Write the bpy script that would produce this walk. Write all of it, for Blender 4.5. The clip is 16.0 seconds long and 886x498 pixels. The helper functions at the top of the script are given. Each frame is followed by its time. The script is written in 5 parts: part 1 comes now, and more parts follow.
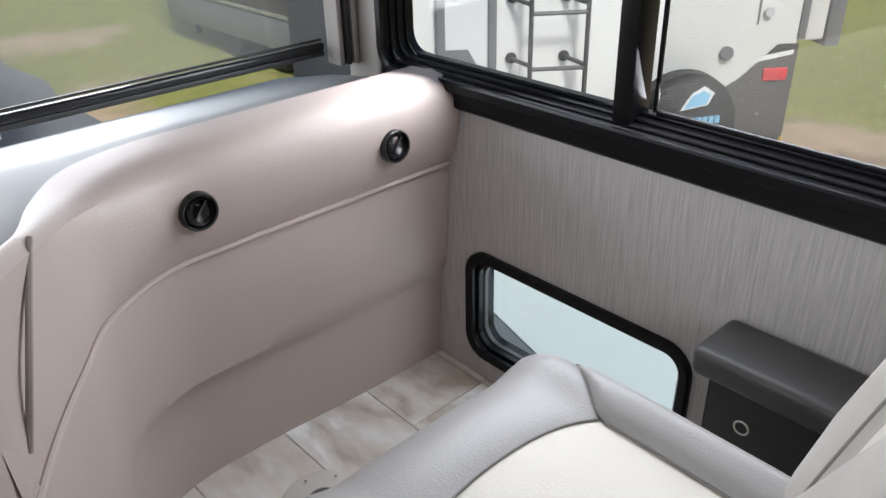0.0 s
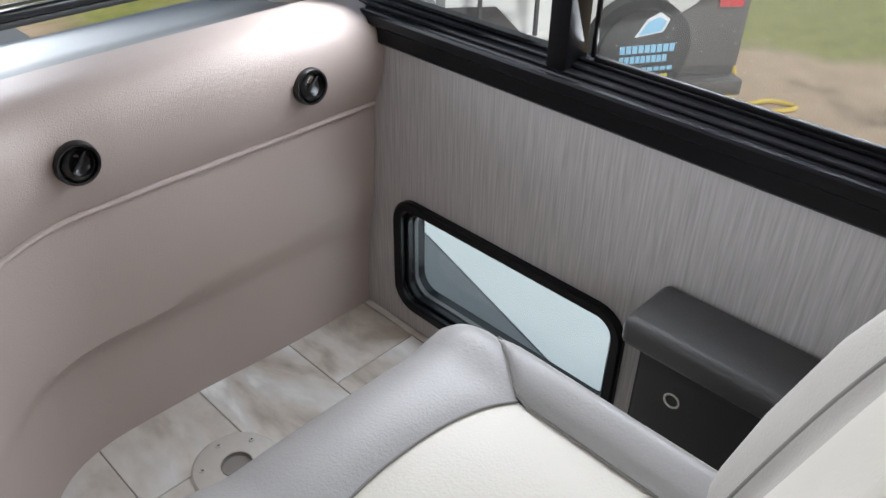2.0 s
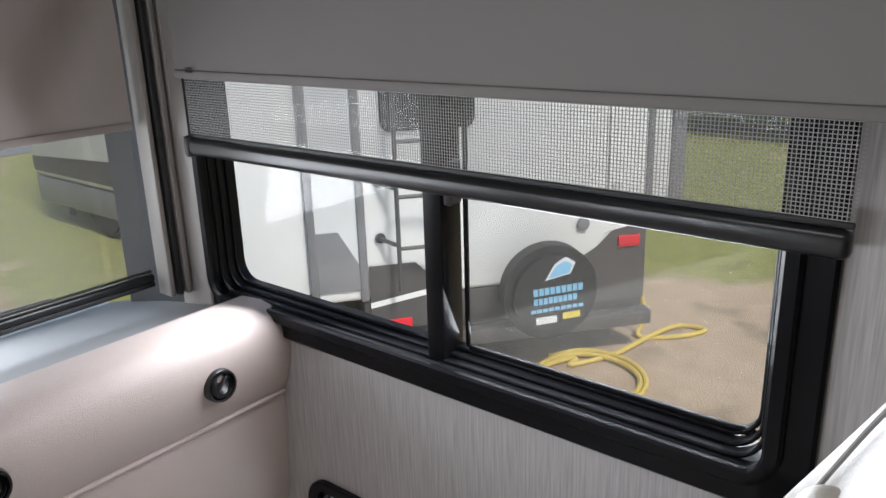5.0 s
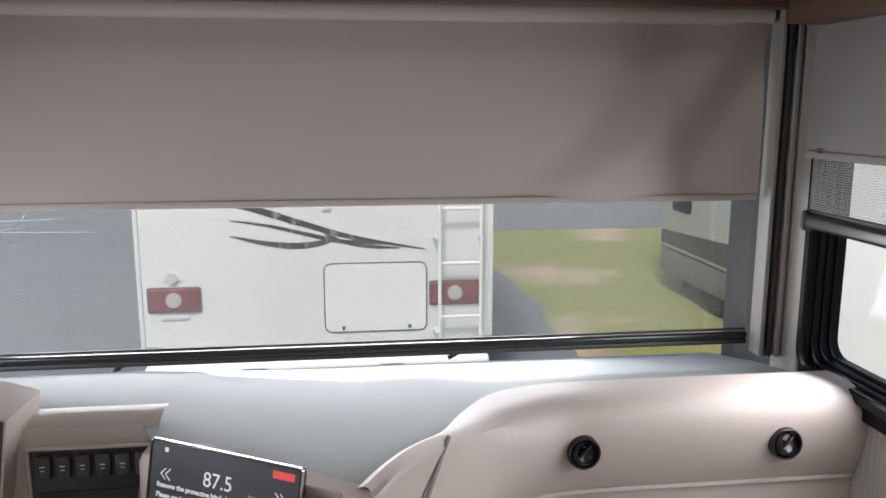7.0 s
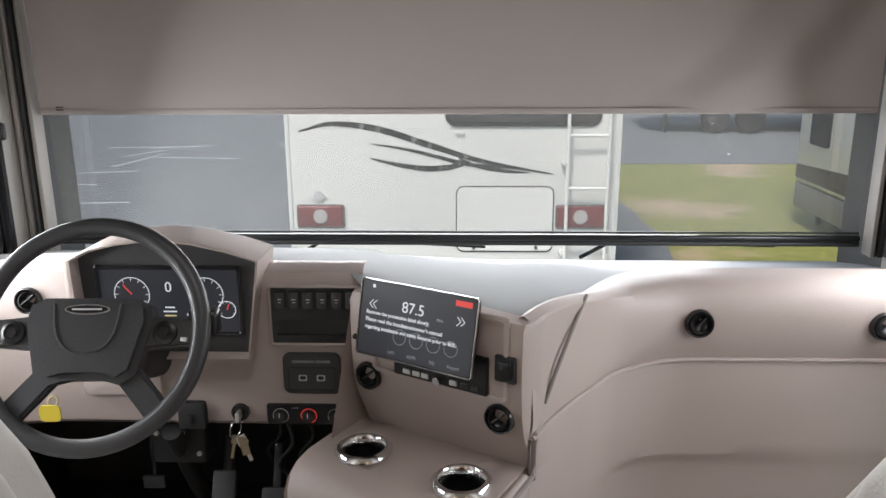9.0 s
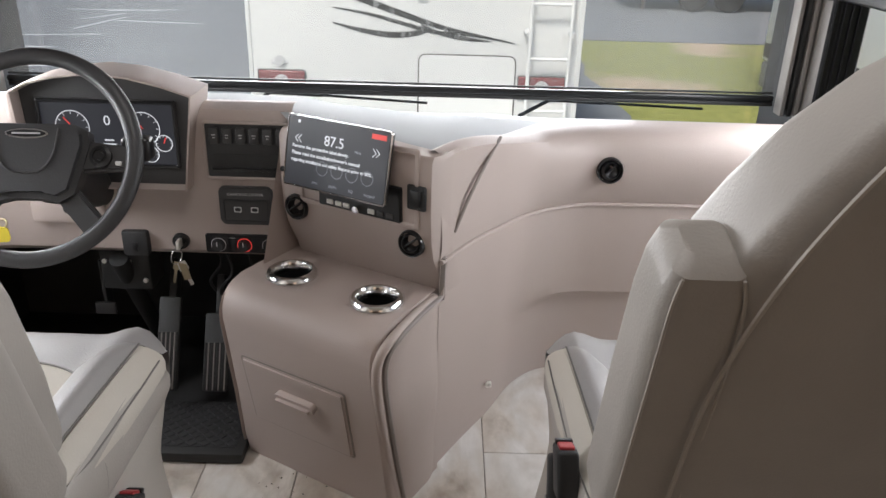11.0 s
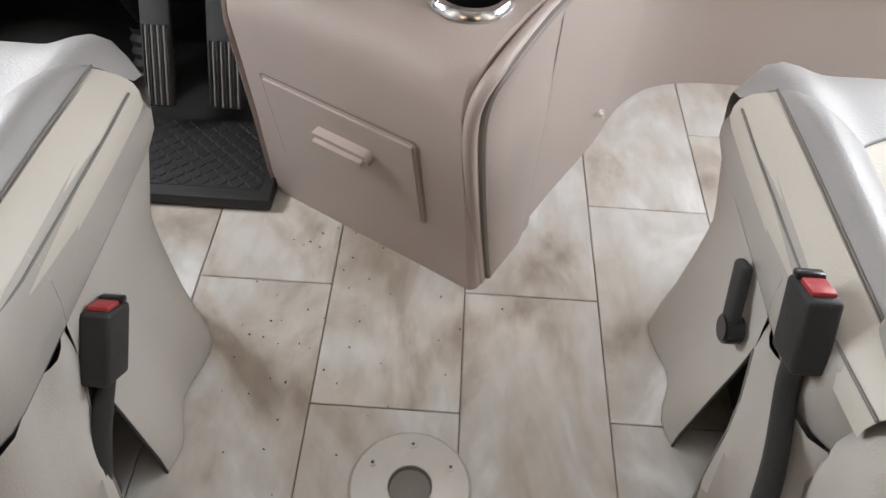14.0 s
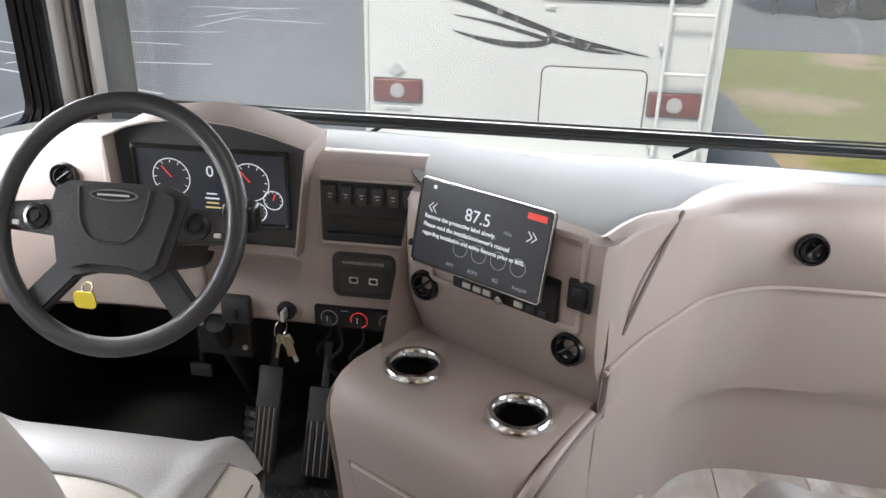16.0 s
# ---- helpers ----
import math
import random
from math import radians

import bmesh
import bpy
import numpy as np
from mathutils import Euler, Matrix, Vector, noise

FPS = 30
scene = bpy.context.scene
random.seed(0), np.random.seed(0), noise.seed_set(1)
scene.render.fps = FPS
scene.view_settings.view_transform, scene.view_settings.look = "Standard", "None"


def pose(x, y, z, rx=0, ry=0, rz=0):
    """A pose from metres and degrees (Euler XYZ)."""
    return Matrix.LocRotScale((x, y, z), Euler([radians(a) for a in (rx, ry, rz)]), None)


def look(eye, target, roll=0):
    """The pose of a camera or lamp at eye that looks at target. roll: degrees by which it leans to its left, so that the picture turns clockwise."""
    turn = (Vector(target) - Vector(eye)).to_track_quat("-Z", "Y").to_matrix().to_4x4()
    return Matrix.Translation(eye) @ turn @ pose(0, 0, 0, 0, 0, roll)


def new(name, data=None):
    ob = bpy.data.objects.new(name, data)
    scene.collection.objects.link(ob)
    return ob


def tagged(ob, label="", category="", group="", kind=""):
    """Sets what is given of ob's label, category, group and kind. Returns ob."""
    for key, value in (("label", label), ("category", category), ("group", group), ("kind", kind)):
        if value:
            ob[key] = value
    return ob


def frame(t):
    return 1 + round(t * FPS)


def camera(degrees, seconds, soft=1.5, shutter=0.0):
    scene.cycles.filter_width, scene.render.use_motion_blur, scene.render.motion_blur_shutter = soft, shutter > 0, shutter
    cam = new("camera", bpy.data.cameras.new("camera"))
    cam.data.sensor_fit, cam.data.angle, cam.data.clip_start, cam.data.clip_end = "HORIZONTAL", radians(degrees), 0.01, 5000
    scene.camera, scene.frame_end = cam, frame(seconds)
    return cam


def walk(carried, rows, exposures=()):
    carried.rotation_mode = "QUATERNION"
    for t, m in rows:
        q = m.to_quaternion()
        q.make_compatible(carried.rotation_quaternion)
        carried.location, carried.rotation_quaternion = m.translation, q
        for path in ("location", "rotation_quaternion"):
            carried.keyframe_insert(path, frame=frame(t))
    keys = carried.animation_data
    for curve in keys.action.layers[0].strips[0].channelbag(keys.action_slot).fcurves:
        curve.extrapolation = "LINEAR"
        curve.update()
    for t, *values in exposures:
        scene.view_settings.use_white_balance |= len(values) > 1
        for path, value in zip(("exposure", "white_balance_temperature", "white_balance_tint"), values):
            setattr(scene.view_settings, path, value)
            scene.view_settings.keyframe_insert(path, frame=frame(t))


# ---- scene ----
cam = camera(59.4, 16.0)
PATH = [
    (0, (0.038, -0.064, 1.171), (1.220, 1.237, 0.208), -1.5),
    (0.5, (0.027, -0.083, 1.191), (1.306, 1.130, 0.233), -0.8),
    (1, (0.032, -0.084, 1.191), (1.324, 1.109, 0.230), -0.1),
    (1.5, (0.072, -0.065, 1.180), (1.314, 1.119, 0.147), 0.3),
    (2, (0.174, -0.012, 1.166), (1.356, 1.131, 0.028), 0.9),
    (2.5, (0.236, 0.002, 1.155), (1.426, 1.070, -0.045), 1.5),
    (3, (0.292, 0.022, 1.189), (1.558, 0.985, -0.049), 1.6),
    (3.2, (0.298, 0.025, 1.192), (1.605, 0.963, -0.013), 1.6),
    (5.5, (0.134, -0.172, 1.322), (1.544, 1.182, 0.896), -0.6),
    (6, (0.098, -0.194, 1.313), (1.225, 1.423, 0.974), -0.6),
    (6.5, (0.051, -0.236, 1.298), (0.784, 1.599, 0.987), -0.5),
    (7, (0.070, -0.318, 1.285), (0.310, 1.634, 0.926), -0.0),
    (7.5, (0.004, -0.417, 1.310), (-0.030, 1.541, 0.906), 0.5),
    (8, (-0.013, -0.522, 1.293), (-0.117, 1.433, 0.882), 0.1),
    (10.3, (-0.014, -0.722, 1.230), (0.006, 1.144, 0.510), 0.3),
    (10.5, (0.022, -0.742, 1.228), (0.044, 1.116, 0.488), 0.8),
    (11, (0.103, -0.787, 1.215), (0.106, 1.042, 0.406), 1.6),
    (11.5, (0.114, -0.794, 1.168), (0.093, 0.984, 0.253), 2.3),
    (12, (0.054, -0.726, 1.146), (0.009, 0.967, 0.081), 2.7),
    (12.3, (0.008, -0.641, 1.122), (-0.002, 0.976, -0.056), 2.4),
    (12.4, (-0.011, -0.629, 1.104), (0.022, 0.952, -0.121), 2.8),
    (12.5, (-0.025, -0.610, 1.074), (0.047, 0.940, -0.187), 3.4),
    (13, (-0.056, -0.470, 1.006), (0.062, 0.935, -0.411), 5.2),
    (13.5, (-0.044, -0.333, 0.992), (0.004, 1.006, -0.492), 4.7),
    (14, (-0.036, -0.281, 0.993), (-0.045, 1.058, -0.493), 3.5),
    (14.5, (-0.036, -0.287, 1.057), (-0.093, 1.183, -0.297), 1.8),
    (15, (-0.052, -0.396, 1.137), (-0.154, 1.243, -0.006), 0.8),
    (15.5, (-0.033, -0.464, 1.192), (-0.166, 1.281, 0.223), 0.4),
    (16, (-0.012, -0.435, 1.236), (-0.263, 1.372, 0.418), 1.4),
]
walk(cam, [(t, look(eye, target, roll)) for t, eye, target, roll in PATH], [(0.0, 0.1, 6300, 10), (1.5, 0.0, 6200, 9), (3.2, 0.22, 6300, 11), (5.5, 0.05, 6250, 11), (8.0, 0.1, 6500, 10), (10.5, 0.2, 6500, 11), (11.5, 0.45, 6550, 11), (12.0, 0.6, 6550, 11), (12.5, 0.8, 6550, 11), (13.5, 0.85, 6500, 10), (14.0, 0.9, 6450, 9), (14.5, 0.82, 6400, 9), (15.0, 0.55, 6450, 10), (16.0, 0.3, 6500, 10)])

# ---------------------------------------------------------------- light
world = bpy.data.worlds.new("sky")
scene.world = world
world.use_nodes = True
wn = world.node_tree.nodes
sky = wn.new("ShaderNodeTexSky")
sky.sky_type = 'NISHITA'
sky.sun_disc = False
sky.sun_elevation, sky.sun_rotation = radians(53), radians(202)
sky.air_density, sky.dust_density = 1.3, 3.0
wn["Background"].inputs[1].default_value = 0.15
world.node_tree.links.new(sky.outputs[0], wn["Background"].inputs[0])

sun_data = bpy.data.lights.new("sun", 'SUN')
sun_data.energy, sun_data.angle, sun_data.color = 3.2, radians(10), (1.0, 0.96, 0.9)
sun = new("sun", sun_data)
sun.matrix_world = look((-2.4, -6.0, 9.0), (0.0, 0.0, 0.0))


def area_lamp(name, at, to, w, h, power, color=(0.95, 0.97, 1.0)):
    d = bpy.data.lights.new(name, 'AREA')
    d.shape, d.size, d.size_y, d.energy, d.color = 'RECTANGLE', w, h, power, color
    ob = new(name, d)
    ob.matrix_world = look(at, to)
    return ob


area_lamp("daylight_side_window", (1.085, 0.68, 0.88), (0.2, 0.5, 0.5), 1.05, 0.27, 9)
area_lamp("daylight_driver_window", (-1.195, 0.68, 0.88), (-0.3, 0.4, 0.5), 1.05, 0.27, 16)
area_lamp("daylight_windscreen", (-0.05, 1.70, 0.86), (-0.05, 0.4, 0.5), 1.5, 0.40, 22)
area_lamp("daylight_low_window", (1.165, 0.745, 0.20), (0.45, 0.80, 0.0), 0.48, 0.20, 0.7)
# Added warm fill from the unseen coach behind; its walls have no openings.
area_lamp("warm_fill_coach_right", (1.085, -1.9, 1.35), (-0.1, -0.3, 0.4), 1.3, 0.7, 2.6, (1.0, 0.72, 0.48))
area_lamp("warm_fill_coach_left", (-1.195, -1.9, 1.35), (0.1, -0.3, 0.4), 1.3, 0.7, 2.6, (1.0, 0.72, 0.48))

# Added fill light under the roof; no real opening is known there.
area_lamp("fill_light_roof", (-0.05, 0.05, 1.985), (-0.05, 0.15, 0.0), 0.60, 0.60, 4, (1.0, 0.98, 0.97))


# ---------------------------------------------------------------- materials
def mat(name, col, rough=0.5, metal=0.0, vary=0.12, scale=8.0, bump=0.0, bscale=200.0, spec=0.5, col2=None, stretch=(1, 1, 1), coat=0.0):
    m = bpy.data.materials.new(name)
    m.use_nodes = True
    nt = m.node_tree
    n, l = nt.nodes, nt.links
    b = n["Principled BSDF"]
    b.inputs["Roughness"].default_value = rough
    b.inputs["Metallic"].default_value = metal
    b.inputs["Specular IOR Level"].default_value = spec
    b.inputs["Coat Weight"].default_value = coat
    tc = n.new("ShaderNodeTexCoord")
    mp = n.new("ShaderNodeMapping")
    mp.inputs["Scale"].default_value = stretch
    l.new(tc.outputs["Object"], mp.inputs["Vector"])
    no = n.new("ShaderNodeTexNoise")
    no.inputs["Scale"].default_value, no.inputs["Detail"].default_value = scale, 6
    l.new(mp.outputs[0], no.inputs["Vector"])
    ramp = n.new("ShaderNodeMix")
    ramp.data_type = 'RGBA'
    a = tuple(c * (1 - vary) for c in col)
    c2 = col2 or tuple(min(1, c * (1 + vary)) for c in col)
    ramp.inputs[6].default_value, ramp.inputs[7].default_value = (*a, 1), (*c2, 1)
    l.new(no.outputs["Fac"], ramp.inputs[0])
    l.new(ramp.outputs[2], b.inputs["Base Color"])
    if bump:
        nb = n.new("ShaderNodeTexNoise")
        nb.inputs["Scale"].default_value, nb.inputs["Detail"].default_value = bscale, 3
        l.new(mp.outputs[0], nb.inputs["Vector"])
        bp = n.new("ShaderNodeBump")
        bp.inputs["Strength"].default_value, bp.inputs["Distance"].default_value = bump, 0.002
        l.new(nb.outputs["Fac"], bp.inputs["Height"])
        l.new(bp.outputs[0], b.inputs["Normal"])
    return m


def emit(name, col, strength):
    m = bpy.data.materials.new(name)
    m.use_nodes = True
    b = m.node_tree.nodes["Principled BSDF"]
    b.inputs["Base Color"].default_value = (0.01, 0.01, 0.01, 1)
    b.inputs["Roughness"].default_value = 0.4
    b.inputs["Emission Color"].default_value = (*col, 1)
    b.inputs["Emission Strength"].default_value = strength
    return m


def veil(name, col, cover, grid=0.0):
    """Open-weave cloth: part cloth, part holes. grid: the spacing of its threads."""
    m = bpy.data.materials.new(name)
    m.use_nodes = True
    n, l = m.node_tree.nodes, m.node_tree.links
    n.remove(n["Principled BSDF"])
    d, t, mx = n.new("ShaderNodeBsdfDiffuse"), n.new("ShaderNodeBsdfTransparent"), n.new("ShaderNodeMixShader")
    d.inputs[0].default_value = (*col, 1)
    l.new(t.outputs[0], mx.inputs[1])
    l.new(d.outputs[0], mx.inputs[2])
    mx.inputs[0].default_value = cover
    if grid:
        tc = n.new("ShaderNodeTexCoord")
        sep = n.new("ShaderNodeSeparateXYZ")
        l.new(tc.outputs["Object"], sep.inputs[0])
        outs = []
        for ax in (1, 2):
            mul = n.new("ShaderNodeMath")
            mul.operation, mul.inputs[1].default_value = 'MULTIPLY', 1 / grid
            l.new(sep.outputs[ax], mul.inputs[0])
            fr = n.new("ShaderNodeMath")
            fr.operation = 'FRACT'
            l.new(mul.outputs[0], fr.inputs[0])
            lt = n.new("ShaderNodeMath")
            lt.operation, lt.inputs[1].default_value = 'LESS_THAN', cover
            l.new(fr.outputs[0], lt.inputs[0])
            outs.append(lt)
        mxm = n.new("ShaderNodeMath")
        mxm.operation = 'MAXIMUM'
        l.new(outs[0].outputs[0], mxm.inputs[0])
        l.new(outs[1].outputs[0], mxm.inputs[1])
        l.new(mxm.outputs[0], mx.inputs[0])
    l.new(mx.outputs[0], n["Material Output"].inputs[0])
    return m


def cloth_shade(name, col, glow=0.10):
    """Blackout cloth that lets a little daylight glow through."""
    m = bpy.data.materials.new(name)
    m.use_nodes = True
    n, l = m.node_tree.nodes, m.node_tree.links
    n.remove(n["Principled BSDF"])
    d, t, mx = n.new("ShaderNodeBsdfDiffuse"), n.new("ShaderNodeBsdfTranslucent"), n.new("ShaderNodeMixShader")
    no = n.new("ShaderNodeTexNoise")
    no.inputs["Scale"].default_value = 6
    tc = n.new("ShaderNodeTexCoord")
    l.new(tc.outputs["Object"], no.inputs["Vector"])
    mc = n.new("ShaderNodeMix")
    mc.data_type = 'RGBA'
    mc.inputs[6].default_value = (*[c * 0.94 for c in col], 1)
    mc.inputs[7].default_value = (*col, 1)
    l.new(no.outputs["Fac"], mc.inputs[0])
    l.new(mc.outputs[2], d.inputs[0])
    l.new(mc.outputs[2], t.inputs[0])
    mx.inputs[0].default_value = glow
    l.new(d.outputs[0], mx.inputs[1])
    l.new(t.outputs[0], mx.inputs[2])
    l.new(mx.outputs[0], n["Material Output"].inputs[0])
    return m


def glass(name, tint=(0.95, 0.97, 0.97), gloss=0.02):
    m = bpy.data.materials.new(name)
    m.use_nodes = True
    n, l = m.node_tree.nodes, m.node_tree.links
    n.remove(n["Principled BSDF"])
    t, g, mx = n.new("ShaderNodeBsdfTransparent"), n.new("ShaderNodeBsdfGlossy"), n.new("ShaderNodeMixShader")
    t.inputs[0].default_value = (*tint, 1)
    g.inputs["Roughness"].default_value = 0.02
    mx.inputs[0].default_value = gloss
    l.new(t.outputs[0], mx.inputs[1])
    l.new(g.outputs[0], mx.inputs[2])
    l.new(mx.outputs[0], n["Material Output"].inputs[0])
    return m


TAUPE = mat("taupe_vinyl", (0.41, 0.342, 0.310), 0.46, vary=0.05, scale=3, bump=0.35, bscale=420)
# Darker copy of the taupe: shade painted in gaps and creases; also the underfloor.
TAUPE_DK = mat("taupe_vinyl_shade_and_underfloor", (0.22, 0.19, 0.175), 0.5, vary=0.05, bump=0.3, bscale=420)
GREYTOP = mat("grey_dash_top", (0.27, 0.278, 0.28), 0.72, vary=0.05, scale=4, bump=0.35, bscale=420)
BLACK = mat("black_plastic", (0.012, 0.012, 0.013), 0.28, vary=0.2)
BLACKM = mat("matt_black_plastic", (0.022, 0.022, 0.023), 0.55, vary=0.2, bump=0.3, bscale=350)
CHAR = mat("charcoal_plastic", (0.045, 0.044, 0.045), 0.45, vary=0.15, bump=0.3, bscale=350)
SWGREY = mat("wheel_grey_plastic", (0.036, 0.036, 0.038), 0.42, vary=0.1, bump=0.25, bscale=300)
RUBBER = mat("rubber", (0.018, 0.018, 0.018), 0.6, vary=0.3, scale=20, bump=0.3, bscale=150)
CHROME = mat("chrome", (0.8, 0.8, 0.8), 0.18, 1.0, vary=0.02)
STEEL = mat("brushed_steel", (0.72, 0.70, 0.66), 0.5, 0.75, vary=0.06, scale=60)
ALU = mat("black_window_frame", (0.005, 0.005, 0.006), 0.3, vary=0.2, spec=0.14)
LEATHER_G = mat("grey_leatherette", (0.41, 0.385, 0.355), 0.42, vary=0.15, scale=7, bump=0.3, bscale=260)
LEATHER_R = mat("smoke_grey_leatherette", (0.33, 0.32, 0.315), 0.42, vary=0.12, scale=9, bump=0.3, bscale=260)
LEATHER_C = mat("cream_leatherette", (0.57, 0.535, 0.475), 0.42, vary=0.06, scale=7, bump=0.3, bscale=260)
SKIRT = mat("seat_skirt_cloth", (0.50, 0.47, 0.43), 0.7, vary=0.10, scale=6, bump=0.3, bscale=300)
THREAD = mat("seam_thread", (0.20, 0.19, 0.18), 0.7, vary=0.05)
WOOD = mat("brown_wood", (0.085, 0.045, 0.028), 0.4, vary=0.35, scale=5, stretch=(1, 12, 12))
WALLP = mat("woven_wallpaper", (0.23, 0.215, 0.21), 0.6, vary=0.0, scale=85, col2=(0.60, 0.58, 0.575), stretch=(3.0, 3.0, 0.11), bump=0.15, bscale=90)
CEIL = mat("white_ceiling_vinyl", (0.72, 0.70, 0.66), 0.6, vary=0.04, bump=0.2, bscale=200)
PILLAR = mat("pillar_track_grey", (0.24, 0.22, 0.205), 0.5, vary=0.1, scale=6)
POST = mat("dark_grey_pillar_lining", (0.035, 0.036, 0.038), 0.6, vary=0.1)
RUNNER = mat("dark_track", (0.02, 0.02, 0.02), 0.45)
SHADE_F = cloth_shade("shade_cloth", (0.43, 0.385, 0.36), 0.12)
# Same cloth as the windscreen blind, darkened because the side blinds hang unlit.
SHADE_UNLIT = cloth_shade("side_blind_cloth_darkened", (0.21, 0.196, 0.19), 0.02)
SOLAR = veil("solar_screen", (0.42, 0.43, 0.42), 0.17)
MESHY = veil("side_solar_screen", (0.34, 0.34, 0.33), 0.19, 0.0048)
INSECT = veil("insect_screen", (0.36, 0.36, 0.34), 0.12)
PANE = glass("window_pane")
PANE_WS = glass("windscreen_glass", (0.95, 0.97, 0.97), 0.004)
PANE_DK = glass("tinted_pane", (0.80, 0.86, 0.86), 0.03)
WHITE_RV = mat("white_gelcoat", (0.78, 0.78, 0.76), 0.3, vary=0.03, scale=2, coat=0.2)
GREY_RV = mat("grey_gelcoat", (0.20, 0.20, 0.205), 0.35, vary=0.06)
DARK_RV = mat("brown_grey_graphic", (0.085, 0.078, 0.075), 0.35, vary=0.08)
ALUM = mat("ladder_aluminium", (0.55, 0.55, 0.55), 0.4, 0.7, vary=0.05)
LADG = mat("dark_ladder", (0.10, 0.10, 0.10), 0.4, 0.3)
TAIL = mat("tail_lamp_red", (0.16, 0.012, 0.015), 0.2, vary=0.1)
TAILB = mat("tail_lamp_bright_red", (0.62, 0.02, 0.03), 0.25, vary=0.1)
CLEAR = mat("reversing_lamp", (0.45, 0.42, 0.42), 0.15)
DGLASS = mat("dark_vehicle_window", (0.015, 0.016, 0.018), 0.08)
YHOSE = mat("yellow_hose", (0.55, 0.40, 0.07), 0.5)
YTAG = mat("yellow_tag", (0.70, 0.55, 0.05), 0.5)
REDB = mat("red_button", (0.36, 0.035, 0.04), 0.4)
KEYM = mat("key_brass", (0.50, 0.42, 0.28), 0.3, 0.9)
BLUEP = mat("pale_blue_print", (0.25, 0.52, 0.75), 0.5)
WPRINT = mat("white_print", (0.75, 0.75, 0.75), 0.5)
YPRINT = mat("yellow_print", (0.75, 0.60, 0.08), 0.5)
SCREEN = emit("lit_screen_glass", (0.030, 0.032, 0.042), 0.5)
TXT = emit("lit_screen_writing", (0.75, 0.78, 0.82), 0.8)
TXTDIM = emit("dim_screen_writing", (0.25, 0.27, 0.30), 0.8)
REDTXT = emit("lit_red_mark", (0.8, 0.06, 0.05), 0.8)
AMBER = emit("lit_amber_mark", (0.8, 0.65, 0.3), 0.7)
PRINT = mat("pale_print", (0.55, 0.55, 0.55), 0.5)
ASPHALT = mat("asphalt", (0.15, 0.155, 0.165), 0.8, vary=0.25, scale=1.2, bump=0.6, bscale=90)
CONC = mat("pale_concrete", (0.62, 0.63, 0.63), 0.7, vary=0.06, scale=3, bump=0.3, bscale=60)


def ground_mat():
    m = bpy.data.materials.new("grass_and_sand")
    m.use_nodes = True
    n, l = m.node_tree.nodes, m.node_tree.links
    b = n["Principled BSDF"]
    b.inputs["Roughness"].default_value = 0.9
    tc = n.new("ShaderNodeTexCoord")

    def noi(s, d=5):
        q = n.new("ShaderNodeTexNoise")
        q.inputs["Scale"].default_value, q.inputs["Detail"].default_value = s, d
        l.new(tc.outputs["Object"], q.inputs["Vector"])
        return q

    def mix(a, c, f):
        q = n.new("ShaderNodeMix")
        q.data_type = 'RGBA'
        for i, v in ((6, a), (7, c)):
            if isinstance(v, tuple):
                q.inputs[i].default_value = (*v, 1)
            else:
                l.new(v, q.inputs[i])
        l.new(f, q.inputs[0])
        return q.outputs[2]

    def step(src, lo, hi):
        q = n.new("ShaderNodeMapRange")
        q.inputs[1].default_value, q.inputs[2].default_value = lo, hi
        l.new(src, q.inputs[0])
        return q.outputs[0]

    grass = mix((0.11, 0.125, 0.028), (0.32, 0.31, 0.085), noi(9, 8).outputs["Fac"])
    sand = mix((0.30, 0.21, 0.13), (0.52, 0.40, 0.28), noi(5, 8).outputs["Fac"])
    litter = mix(sand, (0.20, 0.15, 0.095), step(noi(2.1, 9).outputs["Fac"], 0.54, 0.72))
    sep = n.new("ShaderNodeSeparateXYZ")
    l.new(tc.outputs["Object"], sep.inputs[0])
    bias = n.new("ShaderNodeMapRange")
    for k, v in ((1, 3.0), (2, 10.5), (3, -0.06), (4, 0.16)):
        bias.inputs[k].default_value = v
    l.new(sep.outputs[1], bias.inputs[0])
    east = n.new("ShaderNodeMapRange")
    for k, v in ((1, 5.6), (2, 7.6), (3, 0.0), (4, 0.24)):
        east.inputs[k].default_value = v
    l.new(sep.outputs[0], east.inputs[0])
    lean = n.new("ShaderNodeMath")
    l.new(noi(0.38, 6).outputs["Fac"], lean.inputs[0])
    l.new(east.outputs[0], lean.inputs[1])
    both = n.new("ShaderNodeMath")
    l.new(lean.outputs[0], both.inputs[0])
    l.new(bias.outputs[0], both.inputs[1])
    l.new(mix(litter, grass, step(both.outputs[0], 0.50, 0.60)), b.inputs["Base Color"])
    bp = n.new("ShaderNodeBump")
    bp.inputs["Strength"].default_value, bp.inputs["Distance"].default_value = 0.6, 0.02
    l.new(noi(60, 4).outputs["Fac"], bp.inputs["Height"])
    l.new(bp.outputs[0], b.inputs["Normal"])
    return m


